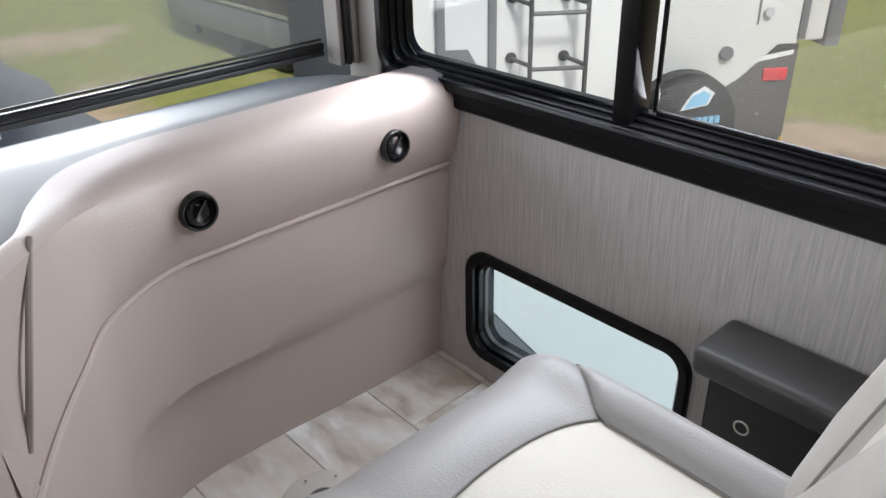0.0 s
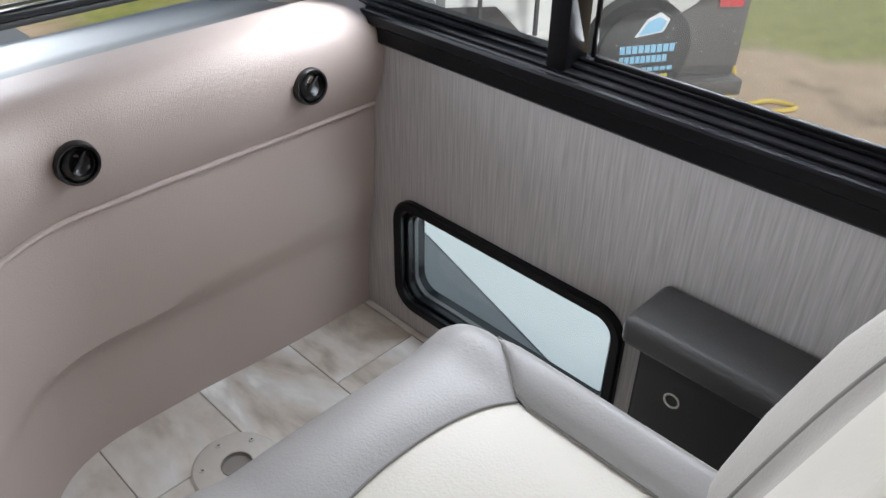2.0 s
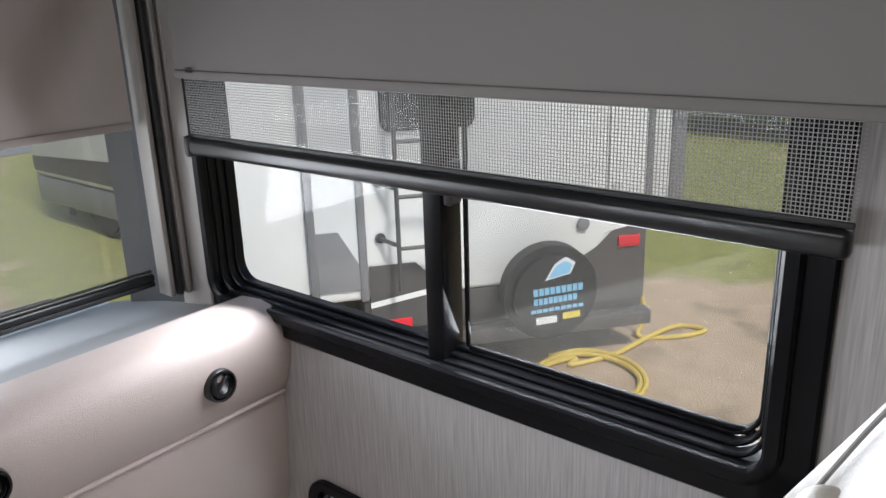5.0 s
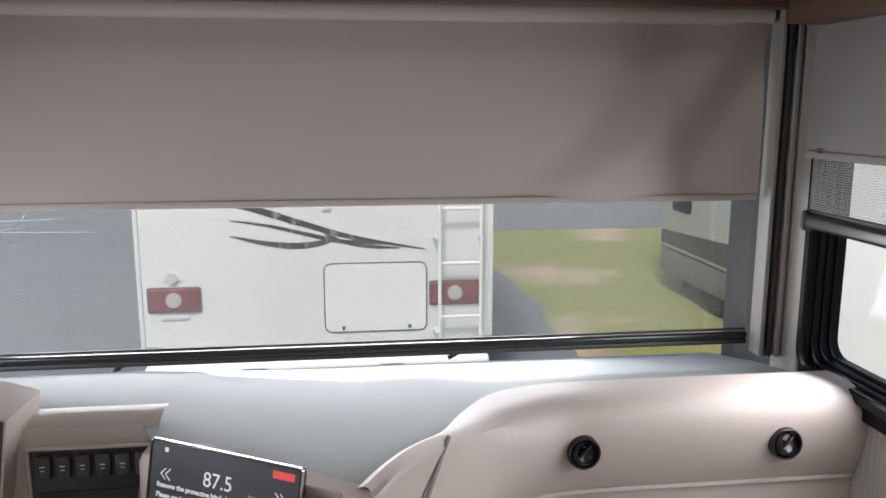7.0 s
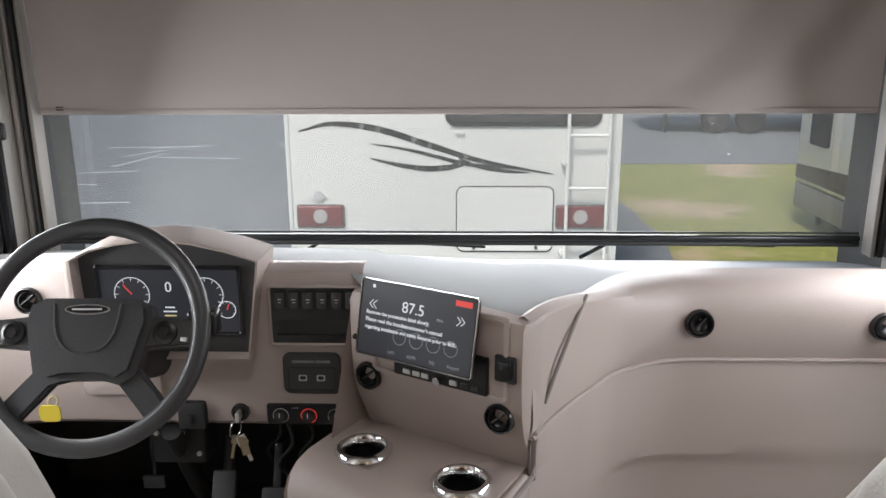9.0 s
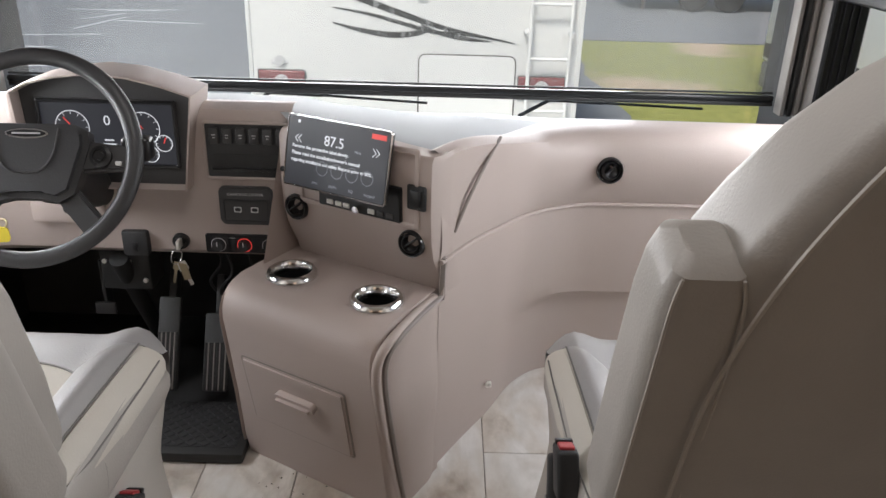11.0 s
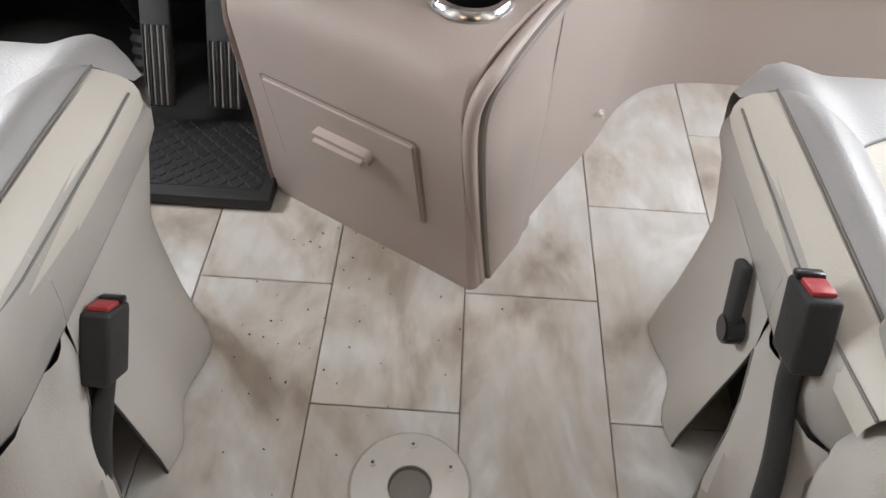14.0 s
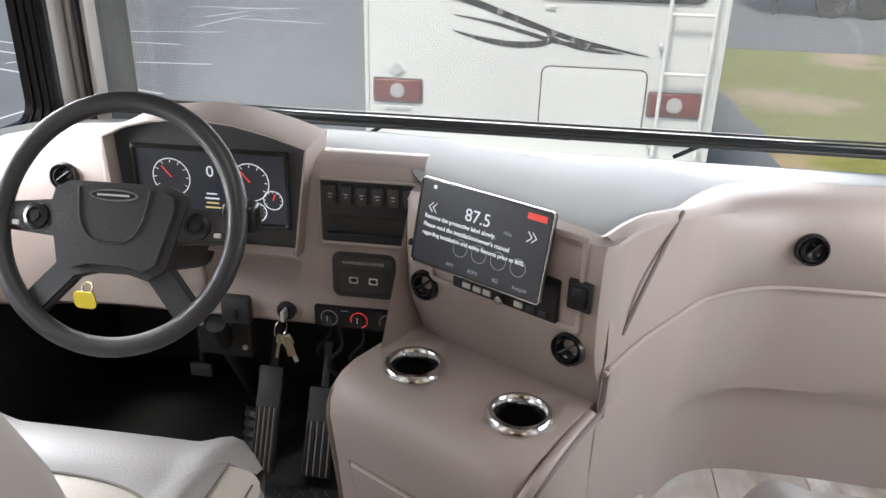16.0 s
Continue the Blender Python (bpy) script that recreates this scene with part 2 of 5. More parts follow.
def plank_mat():
    """Weathered whitewashed plank: per-piece tone, cloudy stains, long grain."""
    m = bpy.data.materials.new("whitewashed_plank")
    m.use_nodes = True
    n, l = m.node_tree.nodes, m.node_tree.links
    b = n["Principled BSDF"]
    b.inputs["Roughness"].default_value = 0.38
    tc, oi = n.new("ShaderNodeTexCoord"), n.new("ShaderNodeObjectInfo")
    ad = n.new("ShaderNodeVectorMath")
    ad.operation = 'MULTIPLY_ADD'
    ad.inputs[1].default_value = (4.2, 2.0, 1.0)
    l.new(tc.outputs["Object"], ad.inputs[0])
    cmb = n.new("ShaderNodeCombineXYZ")
    mul = n.new("ShaderNodeMath")
    mul.operation, mul.inputs[1].default_value = 'MULTIPLY', 37.0
    l.new(oi.outputs["Random"], mul.inputs[0])
    l.new(mul.outputs[0], cmb.inputs[0])
    l.new(mul.outputs[0], cmb.inputs[2])
    l.new(cmb.outputs[0], ad.inputs[2])
    n1, n2 = n.new("ShaderNodeTexNoise"), n.new("ShaderNodeTexNoise")
    n1.inputs["Scale"].default_value, n1.inputs["Detail"].default_value, n1.inputs["Distortion"].default_value = 1.3, 6, 1.2
    n2.inputs["Scale"].default_value, n2.inputs["Detail"].default_value = 9.0, 8
    l.new(ad.outputs[0], n1.inputs["Vector"])
    l.new(ad.outputs[0], n2.inputs["Vector"])
    r = n.new("ShaderNodeValToRGB")
    e = r.color_ramp.elements
    e[0].position, e[0].color = 0.30, (0.33, 0.275, 0.225, 1)
    e[1].position, e[1].color = 0.68, (0.86, 0.85, 0.84, 1)
    e.new(0.44).color = (0.55, 0.505, 0.455, 1)
    e.new(0.56).color = (0.61, 0.59, 0.565, 1)
    l.new(n1.outputs["Fac"], r.inputs[0])
    mx = n.new("ShaderNodeMix")
    mx.data_type, mx.blend_type = 'RGBA', 'OVERLAY'
    mx.inputs[0].default_value = 0.3
    l.new(r.outputs[0], mx.inputs[6])
    l.new(n2.outputs["Color"], mx.inputs[7])
    l.new(n2.outputs["Fac"], mx.inputs[7])
    l.new(mx.outputs[2], b.inputs["Base Color"])
    bp = n.new("ShaderNodeBump")
    bp.inputs["Strength"].default_value, bp.inputs["Distance"].default_value = 0.12, 0.002
    l.new(n2.outputs["Fac"], bp.inputs["Height"])
    l.new(bp.outputs[0], b.inputs["Normal"])
    return m


GROUND = ground_mat()
PLANK = plank_mat()


# ---------------------------------------------------------------- mesh helpers
def finish(bm, name, material, smooth=True):
    bmesh.ops.recalc_face_normals(bm, faces=bm.faces)
    me = bpy.data.meshes.new(name)
    bm.to_mesh(me)
    bm.free()
    for p in me.polygons:
        p.use_smooth = smooth
    if smooth:
        me.set_sharp_from_angle(angle=radians(38))
    me.materials.append(material)
    return me


def part(name, bm, material, parent=None, label="", smooth=True):
    ob = new(name, finish(bm, name, material, smooth))
    if parent:
        ob.parent = parent
    if label:
        ob["label"] = label
    return ob


def thing(name, label, category, at=None, group="", kind=""):
    ob = new(name)
    ob.empty_display_size = 0.05
    if at:
        ob.matrix_world = at
    return tagged(ob, label, category, group, kind)


def box(x0, x1, y0, y1, z0, z1, bev=0.0, seg=2, bm=None, m=None):
    out = bm or bmesh.new()
    tmp = bmesh.new()
    bmesh.ops.create_cube(tmp, size=1)
    for v in tmp.verts:
        v.co = Vector(((x0 + x1) / 2 + v.co.x * (x1 - x0), (y0 + y1) / 2 + v.co.y * (y1 - y0), (z0 + z1) / 2 + v.co.z * (z1 - z0)))
    if bev:
        bmesh.ops.bevel(tmp, geom=list(tmp.edges), offset=bev, segments=seg, profile=0.5, affect='EDGES')
    return merge(out, tmp, m)


def merge(out, tmp, m=None):
    if m:
        bmesh.ops.transform(tmp, matrix=m, verts=tmp.verts)
    vm = {v: out.verts.new(v.co) for v in tmp.verts}
    for f in tmp.faces:
        out.faces.new([vm[v] for v in f.verts])
    tmp.free()
    return out


def cyl(r, h, seg=24, r2=None, bm=None, m=None, bev=0.0, caps=True):
    """Along z from 0 to h."""
    out = bm or bmesh.new()
    tmp = bmesh.new()
    bmesh.ops.create_cone(tmp, cap_ends=caps, segments=seg, radius1=r, radius2=r if r2 is None else r2, depth=h)
    bmesh.ops.translate(tmp, verts=tmp.verts, vec=(0, 0, h / 2))
    if bev:
        ring = [e for e in tmp.edges if abs(e.verts[0].co.z - e.verts[1].co.z) < 1e-6]
        bmesh.ops.bevel(tmp, geom=ring, offset=bev, segments=2, affect='EDGES')
    return merge(out, tmp, m)


def lathe(prof, seg=32, bm=None, m=None):
    """Turns (radius, z) pairs about z."""
    tmp = bmesh.new()
    rings = []
    for r, z in prof:
        rings.append([tmp.verts.new((r * math.cos(a), r * math.sin(a), z)) for a in [2 * math.pi * i / seg for i in range(seg)]])
    for a, b in zip(rings, rings[1:]):
        for i in range(seg):
            tmp.faces.new((a[i], a[(i + 1) % seg], b[(i + 1) % seg], b[i]))
    return merge(bm or bmesh.new(), tmp, m)


def torus(R, r, seg=48, ring=12, bm=None, m=None):
    return lathe([(R + r * math.cos(2 * math.pi * i / ring), r * math.sin(2 * math.pi * i / ring)) for i in range(ring + 1)], seg, bm, m)


def tube(points, r, ring=8, bm=None, closed=False):
    """A round bar along points."""
    out = bm or bmesh.new()
    pts = [Vector(p) for p in points]
    rings, side = [], None
    for i, p in enumerate(pts):
        a, b = pts[max(i - 1, 0)], pts[min(i + 1, len(pts) - 1)]
        d = (b - a).normalized()
        if side is None:
            side = d.orthogonal().normalized()
        side = (side - d * side.dot(d)).normalized()
        up = d.cross(side)
        rings.append([out.verts.new(p + side * r * math.cos(t) + up * r * math.sin(t)) for t in [2 * math.pi * k / ring for k in range(ring)]])
    for a, b in zip(rings, rings[1:]):
        for k in range(ring):
            out.faces.new((a[k], a[(k + 1) % ring], b[(k + 1) % ring], b[k]))
    out.faces.new(rings[0][::-1])
    out.faces.new(rings[-1])
    return out


def spline(pts, n=8):
    """A smooth line through pts (Catmull-Rom), n steps for each stretch."""
    p = [Vector(q) for q in pts]
    p = [2 * p[0] - p[1]] + p + [2 * p[-1] - p[-2]]
    out = []
    for i in range(1, len(p) - 2):
        for k in range(n):
            t = k / n
            out.append(0.5 * ((2 * p[i]) + (p[i + 1] - p[i - 1]) * t + (2 * p[i - 1] - 5 * p[i] + 4 * p[i + 1] - p[i + 2]) * t * t + (3 * p[i] - p[i - 1] - 3 * p[i + 1] + p[i + 2]) * t ** 3))
    out.append(p[-2])
    return out


def loft(rows, bm=None, close=False):
    out = bm or bmesh.new()
    vs = [[out.verts.new(p) for p in row] for row in rows]
    for a, b in zip(vs, vs[1:]):
        for i in range(len(a) - 1):
            out.faces.new((a[i], a[i + 1], b[i + 1], b[i]))
        if close:
            out.faces.new((a[-1], a[0], b[0], b[-1]))
    return out


def prism(outline, depth, m=None, bev=0.0, bm=None):
    """A flat outline (x, y) with thickness along +z, at pose m."""
    tmp = bmesh.new()
    f = tmp.faces.new([tmp.verts.new((x, y, 0)) for x, y in outline])
    r = bmesh.ops.extrude_face_region(tmp, geom=[f])
    bmesh.ops.translate(tmp, verts=[v for v in r["geom"] if isinstance(v, bmesh.types.BMVert)], vec=(0, 0, depth))
    if bev:
        bmesh.ops.recalc_face_normals(tmp, faces=tmp.faces)
        top = [e for e in tmp.edges if all(abs(v.co.z - depth) < 1e-6 for v in e.verts)]
        bmesh.ops.bevel(tmp, geom=top, offset=bev, segments=2, affect='EDGES')
    return merge(bm or bmesh.new(), tmp, m)


def round_rect(w, h, r, n=6, cx=0.0, cy=0.0):
    out = []
    for sx, sy, a0 in ((1, 1, 0), (-1, 1, 90), (-1, -1, 180), (1, -1, 270)):
        for k in range(n + 1):
            a = radians(a0 + 90 * k / n)
            out.append((cx + sx * (w / 2 - r) + r * math.cos(a), cy + sy * (h / 2 - r) + r * math.sin(a)))
    return out


def ring_frame(w, h, r, border, depth, m, bev=0.0, bm=None):
    """A rounded picture-frame of that outer size, its opening border narrower."""
    o, i = round_rect(w, h, r), round_rect(w - 2 * border, h - 2 * border, max(r - border, 0.004))
    rows = [[(x, y, 0) for x, y in o], [(x, y, depth - bev) for x, y in o], [(x * (1 - 2 * bev / w), y * (1 - 2 * bev / h), depth) for x, y in o],
            [(x * (1 + 2 * bev / w), y * (1 + 2 * bev / h), depth) for x, y in i], [(x, y, depth - bev) for x, y in i], [(x, y, 0) for x, y in i], [(x, y, 0) for x, y in o]]
    tmp = loft(rows, close=True)
    bmesh.ops.remove_doubles(tmp, verts=tmp.verts, dist=1e-6)
    return merge(bm or bmesh.new(), tmp, m)


def axes(origin, ex, ey, ez):
    """A pose from an origin and three directions."""
    ex, ey, ez = (Vector(v).normalized() for v in (ex, ey, ez))
    return Matrix(((ex.x, ey.x, ez.x, origin[0]), (ex.y, ey.y, ez.y, origin[1]), (ex.z, ey.z, ez.z, origin[2]), (0, 0, 0, 1)))


def writing(name, text, size, m, material, parent, align='CENTER', bold=0.0):
    c = bpy.data.curves.new(name, 'FONT')
    c.body, c.size, c.align_x, c.align_y, c.extrude, c.offset = text, size, align, 'CENTER', 0.0002, bold
    tmp = bpy.data.objects.new("tmp", c)
    scene.collection.objects.link(tmp)
    me = bpy.data.meshes.new_from_object(tmp.evaluated_get(bpy.context.evaluated_depsgraph_get()))
    bpy.data.objects.remove(tmp)
    me.materials.clear()
    me.materials.append(material)
    ob = new(name, me)
    ob.parent = parent
    ob.matrix_local = m
    return ob


# ---------------------------------------------------------------- shell of the coach
WR, WL, YB, ZC = 1.11, -1.22, -3.6, 2.02


def wall_with_holes(name, x, thick, y0, y1, z0, z1, holes, label):
    """A wall in the plane x, with holes (y0, y1, z0, z1) through it."""
    ys = sorted({y0, y1, *[v for h in holes for v in h[:2]]})
    zs = sorted({z0, z1, *[v for h in holes for v in h[2:]]})
    bm = bmesh.new()
    for a, b in zip(ys, ys[1:]):
        for c, d in zip(zs, zs[1:]):
            if any(h[0] <= a and b <= h[1] and h[2] <= c and d <= h[3] for h in holes):
                continue
            box(min(x, x + thick), max(x, x + thick), a, b, c, d, bm=bm)
    bmesh.ops.remove_doubles(bm, verts=bm.verts, dist=1e-5)
    return tagged(part(name, bm, WALLP, smooth=False), label, "wall", kind="structure")


BIG = (0.105, 1.265, 0.714, 1.42)
LOW = (0.475, 1.015, 0.075, 0.325)
wall_with_holes("wall_right", WR, 0.06, YB, 1.58, -0.1, ZC, [BIG, LOW], "grey woven wallpaper on the coach side wall")
wall_with_holes("wall_left", WL, -0.06, YB, 1.58, -0.1, ZC, [BIG], "grey woven wallpaper on the driver side wall")
# Unseen wall closing the coach; brown is chosen to warm the bounced light.
tagged(part("wall_back", box(WL - .06, WR + .06, YB - 0.06, YB, -0.1, ZC), WOOD, smooth=False), "plain unseen wooden wall, brown to warm the bounced light", "wall", kind="structure")
tagged(part("ceiling", box(WL - .06, WR + .06, YB - .06, 1.95, ZC, ZC + 0.05), CEIL, smooth=False), "pale vinyl ceiling of the coach", "ceiling", kind="structure")
# Frame made up for the roof fill light; the ceiling above is closed.
hatch = thing("fill_light_surround", "white square frame added around the roof fill light", "roof hatch", kind="structure")
part("fill_light_frame", ring_frame(0.72, 0.72, 0.03, 0.05, 0.03, axes((-0.05, 0.05, ZC - .001), (1, 0, 0), (0, -1, 0), (0, 0, -1)), 0.004), CEIL, hatch)
floor = tagged(part("floor", box(WL, WR, YB, 1.75, -0.12, -0.006), TAUPE_DK, smooth=False), "whitewashed grey wood-look plank floor", "floor", kind="structure")


def wall_pose(x, y, z, inward):
    """A pose on a side wall: local x runs along the coach, y up, z into the room."""
    return axes((x, y, z), (0, -inward, 0), (0, 0, 1), (-inward, 0, 0)) if inward > 0 else axes((x, y, z), (0, 1, 0), (0, 0, 1), (1, 0, 0))


def side_window(x, inward, name, label):
    """Black sliding window with two panes, a mullion and a mesh half."""
    y0, y1, z0, z1 = BIG
    w, h = y1 - y0, z1 - z0
    root = thing(name, label, "window", kind="structure")
    m = wall_pose(x, (y0 + y1) / 2, (z0 + z1) / 2, inward)
    part("window_frame", ring_frame(w + 0.118, h + 0.118, 0.085, 0.061, 0.016, m, 0.005), ALU, root)
    part("inner_lip", ring_frame(w + 0.045, h + 0.045, 0.055, 0.024, 0.012, m @ pose(0, 0, 0.016), 0.004), ALU, root)
    for k in range(3):
        part("sash_rib", ring_frame(w - 0.002 - 0.014 * k, h - 0.002 - 0.014 * k, 0.05, 0.007, 0.02, m @ pose(0, 0, -0.014 - 0.016 * k), 0.002), ALU, root)
    ym = 0.656 - (y0 + y1) / 2
    sx = -inward
    part("mullion", box(sx * ym - 0.019, sx * ym + 0.019, -h / 2 + .002, h / 2 - .002, -0.05, 0.006, 0.004, m=m), ALU, root)
    part("latch", box(sx * ym + 0.03, sx * ym + 0.045, -0.07, 0.0, -0.02, 0.012, 0.004, m=m), BLACK, root)
    lo, hi = sorted((sx * (y0 - (y0 + y1) / 2), sx * (y1 - (y0 + y1) / 2)))
    for a, b in ((lo + .012, sx * ym - .02), (sx * ym + .02, hi - .012)):
        p = part("pane", box(a, b, -h / 2 + .01, h / 2 - .01, -0.046, -0.042, m=m), PANE, root, smooth=False)
        p.visible_shadow = False
    return root


side_window(WR, 1, "window_1", "black-framed sliding side window beside the passenger seat")
side_window(WL, -1, "window_2", "black-framed sliding side window beside the driver")
# rod across the big windows, with the insect screen above it
for x, s, nm in ((WR, 1, "window_bar"), (WL, -1, "window_bar")):
    bar = thing(nm, "black round-edged bar across the side window", "window bar")
    part("rail", box(x - s * 0.052 - .014, x - s * 0.052 + .014, 0.03, 1.235, 1.028, 1.062, 0.010, 3), BLACK, bar)
    part("end_cap", box(x - s * 0.052 - .017, x - s * 0.052 + .017, 1.228, 1.245, 1.023, 1.067, 0.008, 3), BLACKM, bar)
    part("bracket", box(min(x - s * .05, x - s * .001), max(x - s * .05, x - s * .001), 1.222, 1.234, 1.035, 1.055), BLACKM, bar)
    part("bracket", box(min(x - s * .05, x - s * .001), max(x - s * .05, x - s * .001), 0.04, 0.055, 1.03, 1.05), BLACKM, bar)
    scr = thing("insect_screen", "fine dark mesh insect screen over the sliding pane", "insect screen")
    part("mesh", box(x + s * 0.0305, x + s * 0.0315, 0.125, 0.610, 0.745, 1.40), INSECT, scr, smooth=False)
    for ya, yb, za, zb in ((0.113, 0.125, 0.74, 1.40), (0.610, 0.617, 0.74, 1.40), (0.125, 0.610, 0.735, 0.745)):
        part("edge_strip", box(x + s * 0.031 - .004, x + s * 0.031 + .004, ya, yb, za, zb, 0.002), ALU, scr)
    ss = thing("side_solar_screen", "see-through mesh screen hanging above the bar", "solar screen")
    part("screen_cloth", box(x - s * 0.0535, x - s * 0.0525, 0.03, 1.235, 1.06, 1.465), MESHY, ss, smooth=False)
    part("hem", box(x - s * 0.053 - .003, x - s * 0.053 + .003, 0.03, 1.235, 1.0625, 1.070, 0.002), BLACKM, ss)

low = thing("window_3", "small low black-framed window by the passenger footwell", "window", kind="structure")
y0, y1, z0, z1 = LOW
m = wall_pose(WR, (y0 + y1) / 2, (z0 + z1) / 2, 1)
part("window_frame", ring_frame(y1 - y0 + .034, z1 - z0 + .034, 0.060, 0.024, 0.014, m, 0.004), ALU, low)
part("reveal", ring_frame(y1 - y0 - .002, z1 - z0 - .002, 0.055, 0.014, 0.05, m @ pose(0, 0, -0.052), 0.002), ALU, low)
part("sash_rib", ring_frame(y1 - y0 - .024, z1 - z0 - .024, 0.05, 0.006, 0.012, m @ pose(0, 0, -0.03), 0.002), CHAR, low)
p = part("pane", box(-(y1 - y0) / 2 + .01, (y1 - y0) / 2 - .01, -(z1 - z0) / 2 + .01, (z1 - z0) / 2 - .01, -0.050, -0.047, m=m), PANE_DK, low, smooth=False)
p.visible_shadow = False

# windscreen, its surround, pillars and the wooden cabinet over it
ws = thing("window_4", "wide one-piece windscreen with black edge", "windscreen", kind="structure")
p = part("pane", box(WL, WR, 1.800, 1.806, 0.50, 1.98), PANE_WS, ws, smooth=False)
p.visible_shadow = False
part("lower_frame", box(WL, WR, 1.775, 1.83, 0.46, 0.515, 0.008), BLACKM, ws)
part("upper_frame", box(WL, WR, 1.77, 1.83, 1.93, 2.0, 0.008), BLACKM, ws)
for x0, x1 in ((WR + 0.02, WR + 0.026), (WL - 0.026, WL - 0.02)):
    p = part("corner_pane", box(x0, x1, 1.582, 1.800, 0.50, 1.98), PANE_WS, ws, smooth=False)
    p.visible_shadow = False
    tagged(part("wall_corner", box(min(x0, x1) - 0.02, max(x0, x1) + 0.02, 1.582, 1.788, -0.1, 0.498), WHITE_RV, smooth=False), "white body side below the wrapped windscreen", "wall", kind="structure")
tagged(part("wall_front", box(WL - .06, WR + .06, 1.79, 1.85, -0.6, 0.47), WHITE_RV, smooth=False), "white front body panel below the windscreen", "wall", kind="structure")

for s, xi, xo in ((1, 1.035, WR), (-1, -1.145, WL)):
    pil = thing("windscreen_pillar", "grey-brown ribbed pillar trim beside the windscreen", "pillar trim", kind="structure")
    lo, hi = min(xi, xo), max(xi, xo)
    part("post", box(lo + (0.058 if s > 0 else 0), hi - (0 if s > 0 else 0.058), 1.40, 1.655, 0.55, 1.62, 0.006), POST, pil)
    part("return", box(min(xo, xo - s * .022), max(xo, xo - s * .022), 1.285, 1.40, 0.55, 1.62, 0.008, 3), PILLAR, pil)
    for k in range(4):
        xx = xi + s * (0.004 + 0.018 * k)
        part("track_rib", box(xx - .0065, xx + .0065, 1.352 - .004 * k, 1.402, 0.70, 1.5, 0.004), PILLAR if k != 1 else RUNNER, pil)
    for z in (0.73, 1.2):
        part("screw", cyl(0.005, 0.004, 10, m=axes((xo - s * .035, 1.398, z), (1, 0, 0), (0, 0, 1), (0, -1, 0))), BLACK, pil)

cab = thing("overhead_cabinet", "dark brown wooden valance cabinet above the windscreen", "cabinet")
part("body", box(WL, WR, 1.22, 1.76, 1.52, ZC - .002, 0.004), WOOD, cab, smooth=False)
part("lower_rail", box(WL, WR, 1.20, 1.235, 1.480, 1.60, 0.006), WOOD, cab)
for xa, xb in ((-1.18, -0.78), (-0.74, -0.22), (-0.18, 0.335), (0.375, 0.80)):
    dr = part("door", box(xa, xb, 1.182, 1.1995, 1.518, 2.0, 0.004), WOOD, cab)
    part("door_panel", box(xa + 0.06, xb - 0.06, 1.178, 1.183, 1.58, 1.95, 0.003), WOOD, dr)
part("underside_panel", box(-1.05, 0.98, 1.26, 1.50, 1.505, 1.522, 0.003), WOOD, cab)
for s, xw in ((1, WR), (-1, WL)):
    vb = thing("side_valance", "dark brown wooden valance box above the side window", "valance")
    a, b = sorted((xw, xw - s * 0.16))
    part("board", box(a, b, -0.05, 1.198, 1.448, 1.62, 0.005), WOOD, vb)
    part("cabinet_face", box(min(xw, xw - s * .30), max(xw, xw - s * .30), -0.05, 1.218, 1.622, ZC - .002, 0.005), WOOD, vb)


# ---------------------------------------------------------------- roller shades
def shade(name, label, m, w, h, folds, material, hem=True):
    """Hanging cloth in local x (across) and y (down from 0 to -h), with slanting soft folds."""
    root = thing(name, label, "roller blind", at=m, group="cab roller blinds")
    nx, nz = 60, 24
    rows = []
    for j in range(nz + 1):
        v = j / nz
        row = []
        for i in range(nx + 1):
            u = i / nx
            d = 0.0
            for cu, slope, amp, wid in folds:
                q = (u - cu - slope * (v - 0.5)) / wid
                d += amp * math.exp(-q * q) * min(1, (1 - v) * 3 + 0.25)
            row.append((u * w - w / 2, -v * h, d + (0.002 * math.sin(u * 9) if folds else 0.0)))
        rows.append(row)
    bm = loft([row + [(x, y, z - 0.0015) for x, y, z in reversed(row)] for row in rows], close=True)
    part("cloth", bm, material, root)
    if hem:
        part("hem_bar", box(-w / 2, w / 2, -h - 0.004, -h + 0.012, -0.005, 0.005, 0.004), material, root)
        for k in range(2):
            part("maker_tag", box(-w / 2 + .045, -w / 2 + .065, -h + .008 + .007 * k, -h + .011 + .007 * k, 0.0062, 0.0070), BLACK, root)
    part("roller", cyl(0.024, w, 16, m=axes((-w / 2, 0.02, 0), (0, 1, 0), (0, 0, 1), (1, 0, 0))), material, root)
    return root


front = axes((-0.06, 1.388, 1.47), (1, 0, 0), (0, 0, 1), (0, -1, 0))
shade("roller_blind", "grey-taupe cloth roller blind half drawn over the windscreen", front, 2.16, 0.395,
      [(0.90, -0.17, 0.024, 0.035), (0.83, -0.20, -0.020, 0.030), (0.96, -0.10, -0.020, 0.022), (0.04, 0.12, 0.012, 0.03)], SHADE_F)
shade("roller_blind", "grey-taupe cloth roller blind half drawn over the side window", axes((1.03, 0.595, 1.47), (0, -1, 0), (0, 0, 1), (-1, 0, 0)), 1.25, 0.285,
      [], SHADE_UNLIT)
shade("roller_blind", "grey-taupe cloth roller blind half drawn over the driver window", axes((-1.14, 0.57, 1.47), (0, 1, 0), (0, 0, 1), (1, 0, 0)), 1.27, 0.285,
      [], SHADE_UNLIT)
sol = thing("solar_screen", "see-through grey solar screen lowered over the windscreen", "solar screen")
part("screen_cloth", box(-1.14, 1.03, 1.4195, 1.4205, 0.735, 1.49), SOLAR, sol, smooth=False)
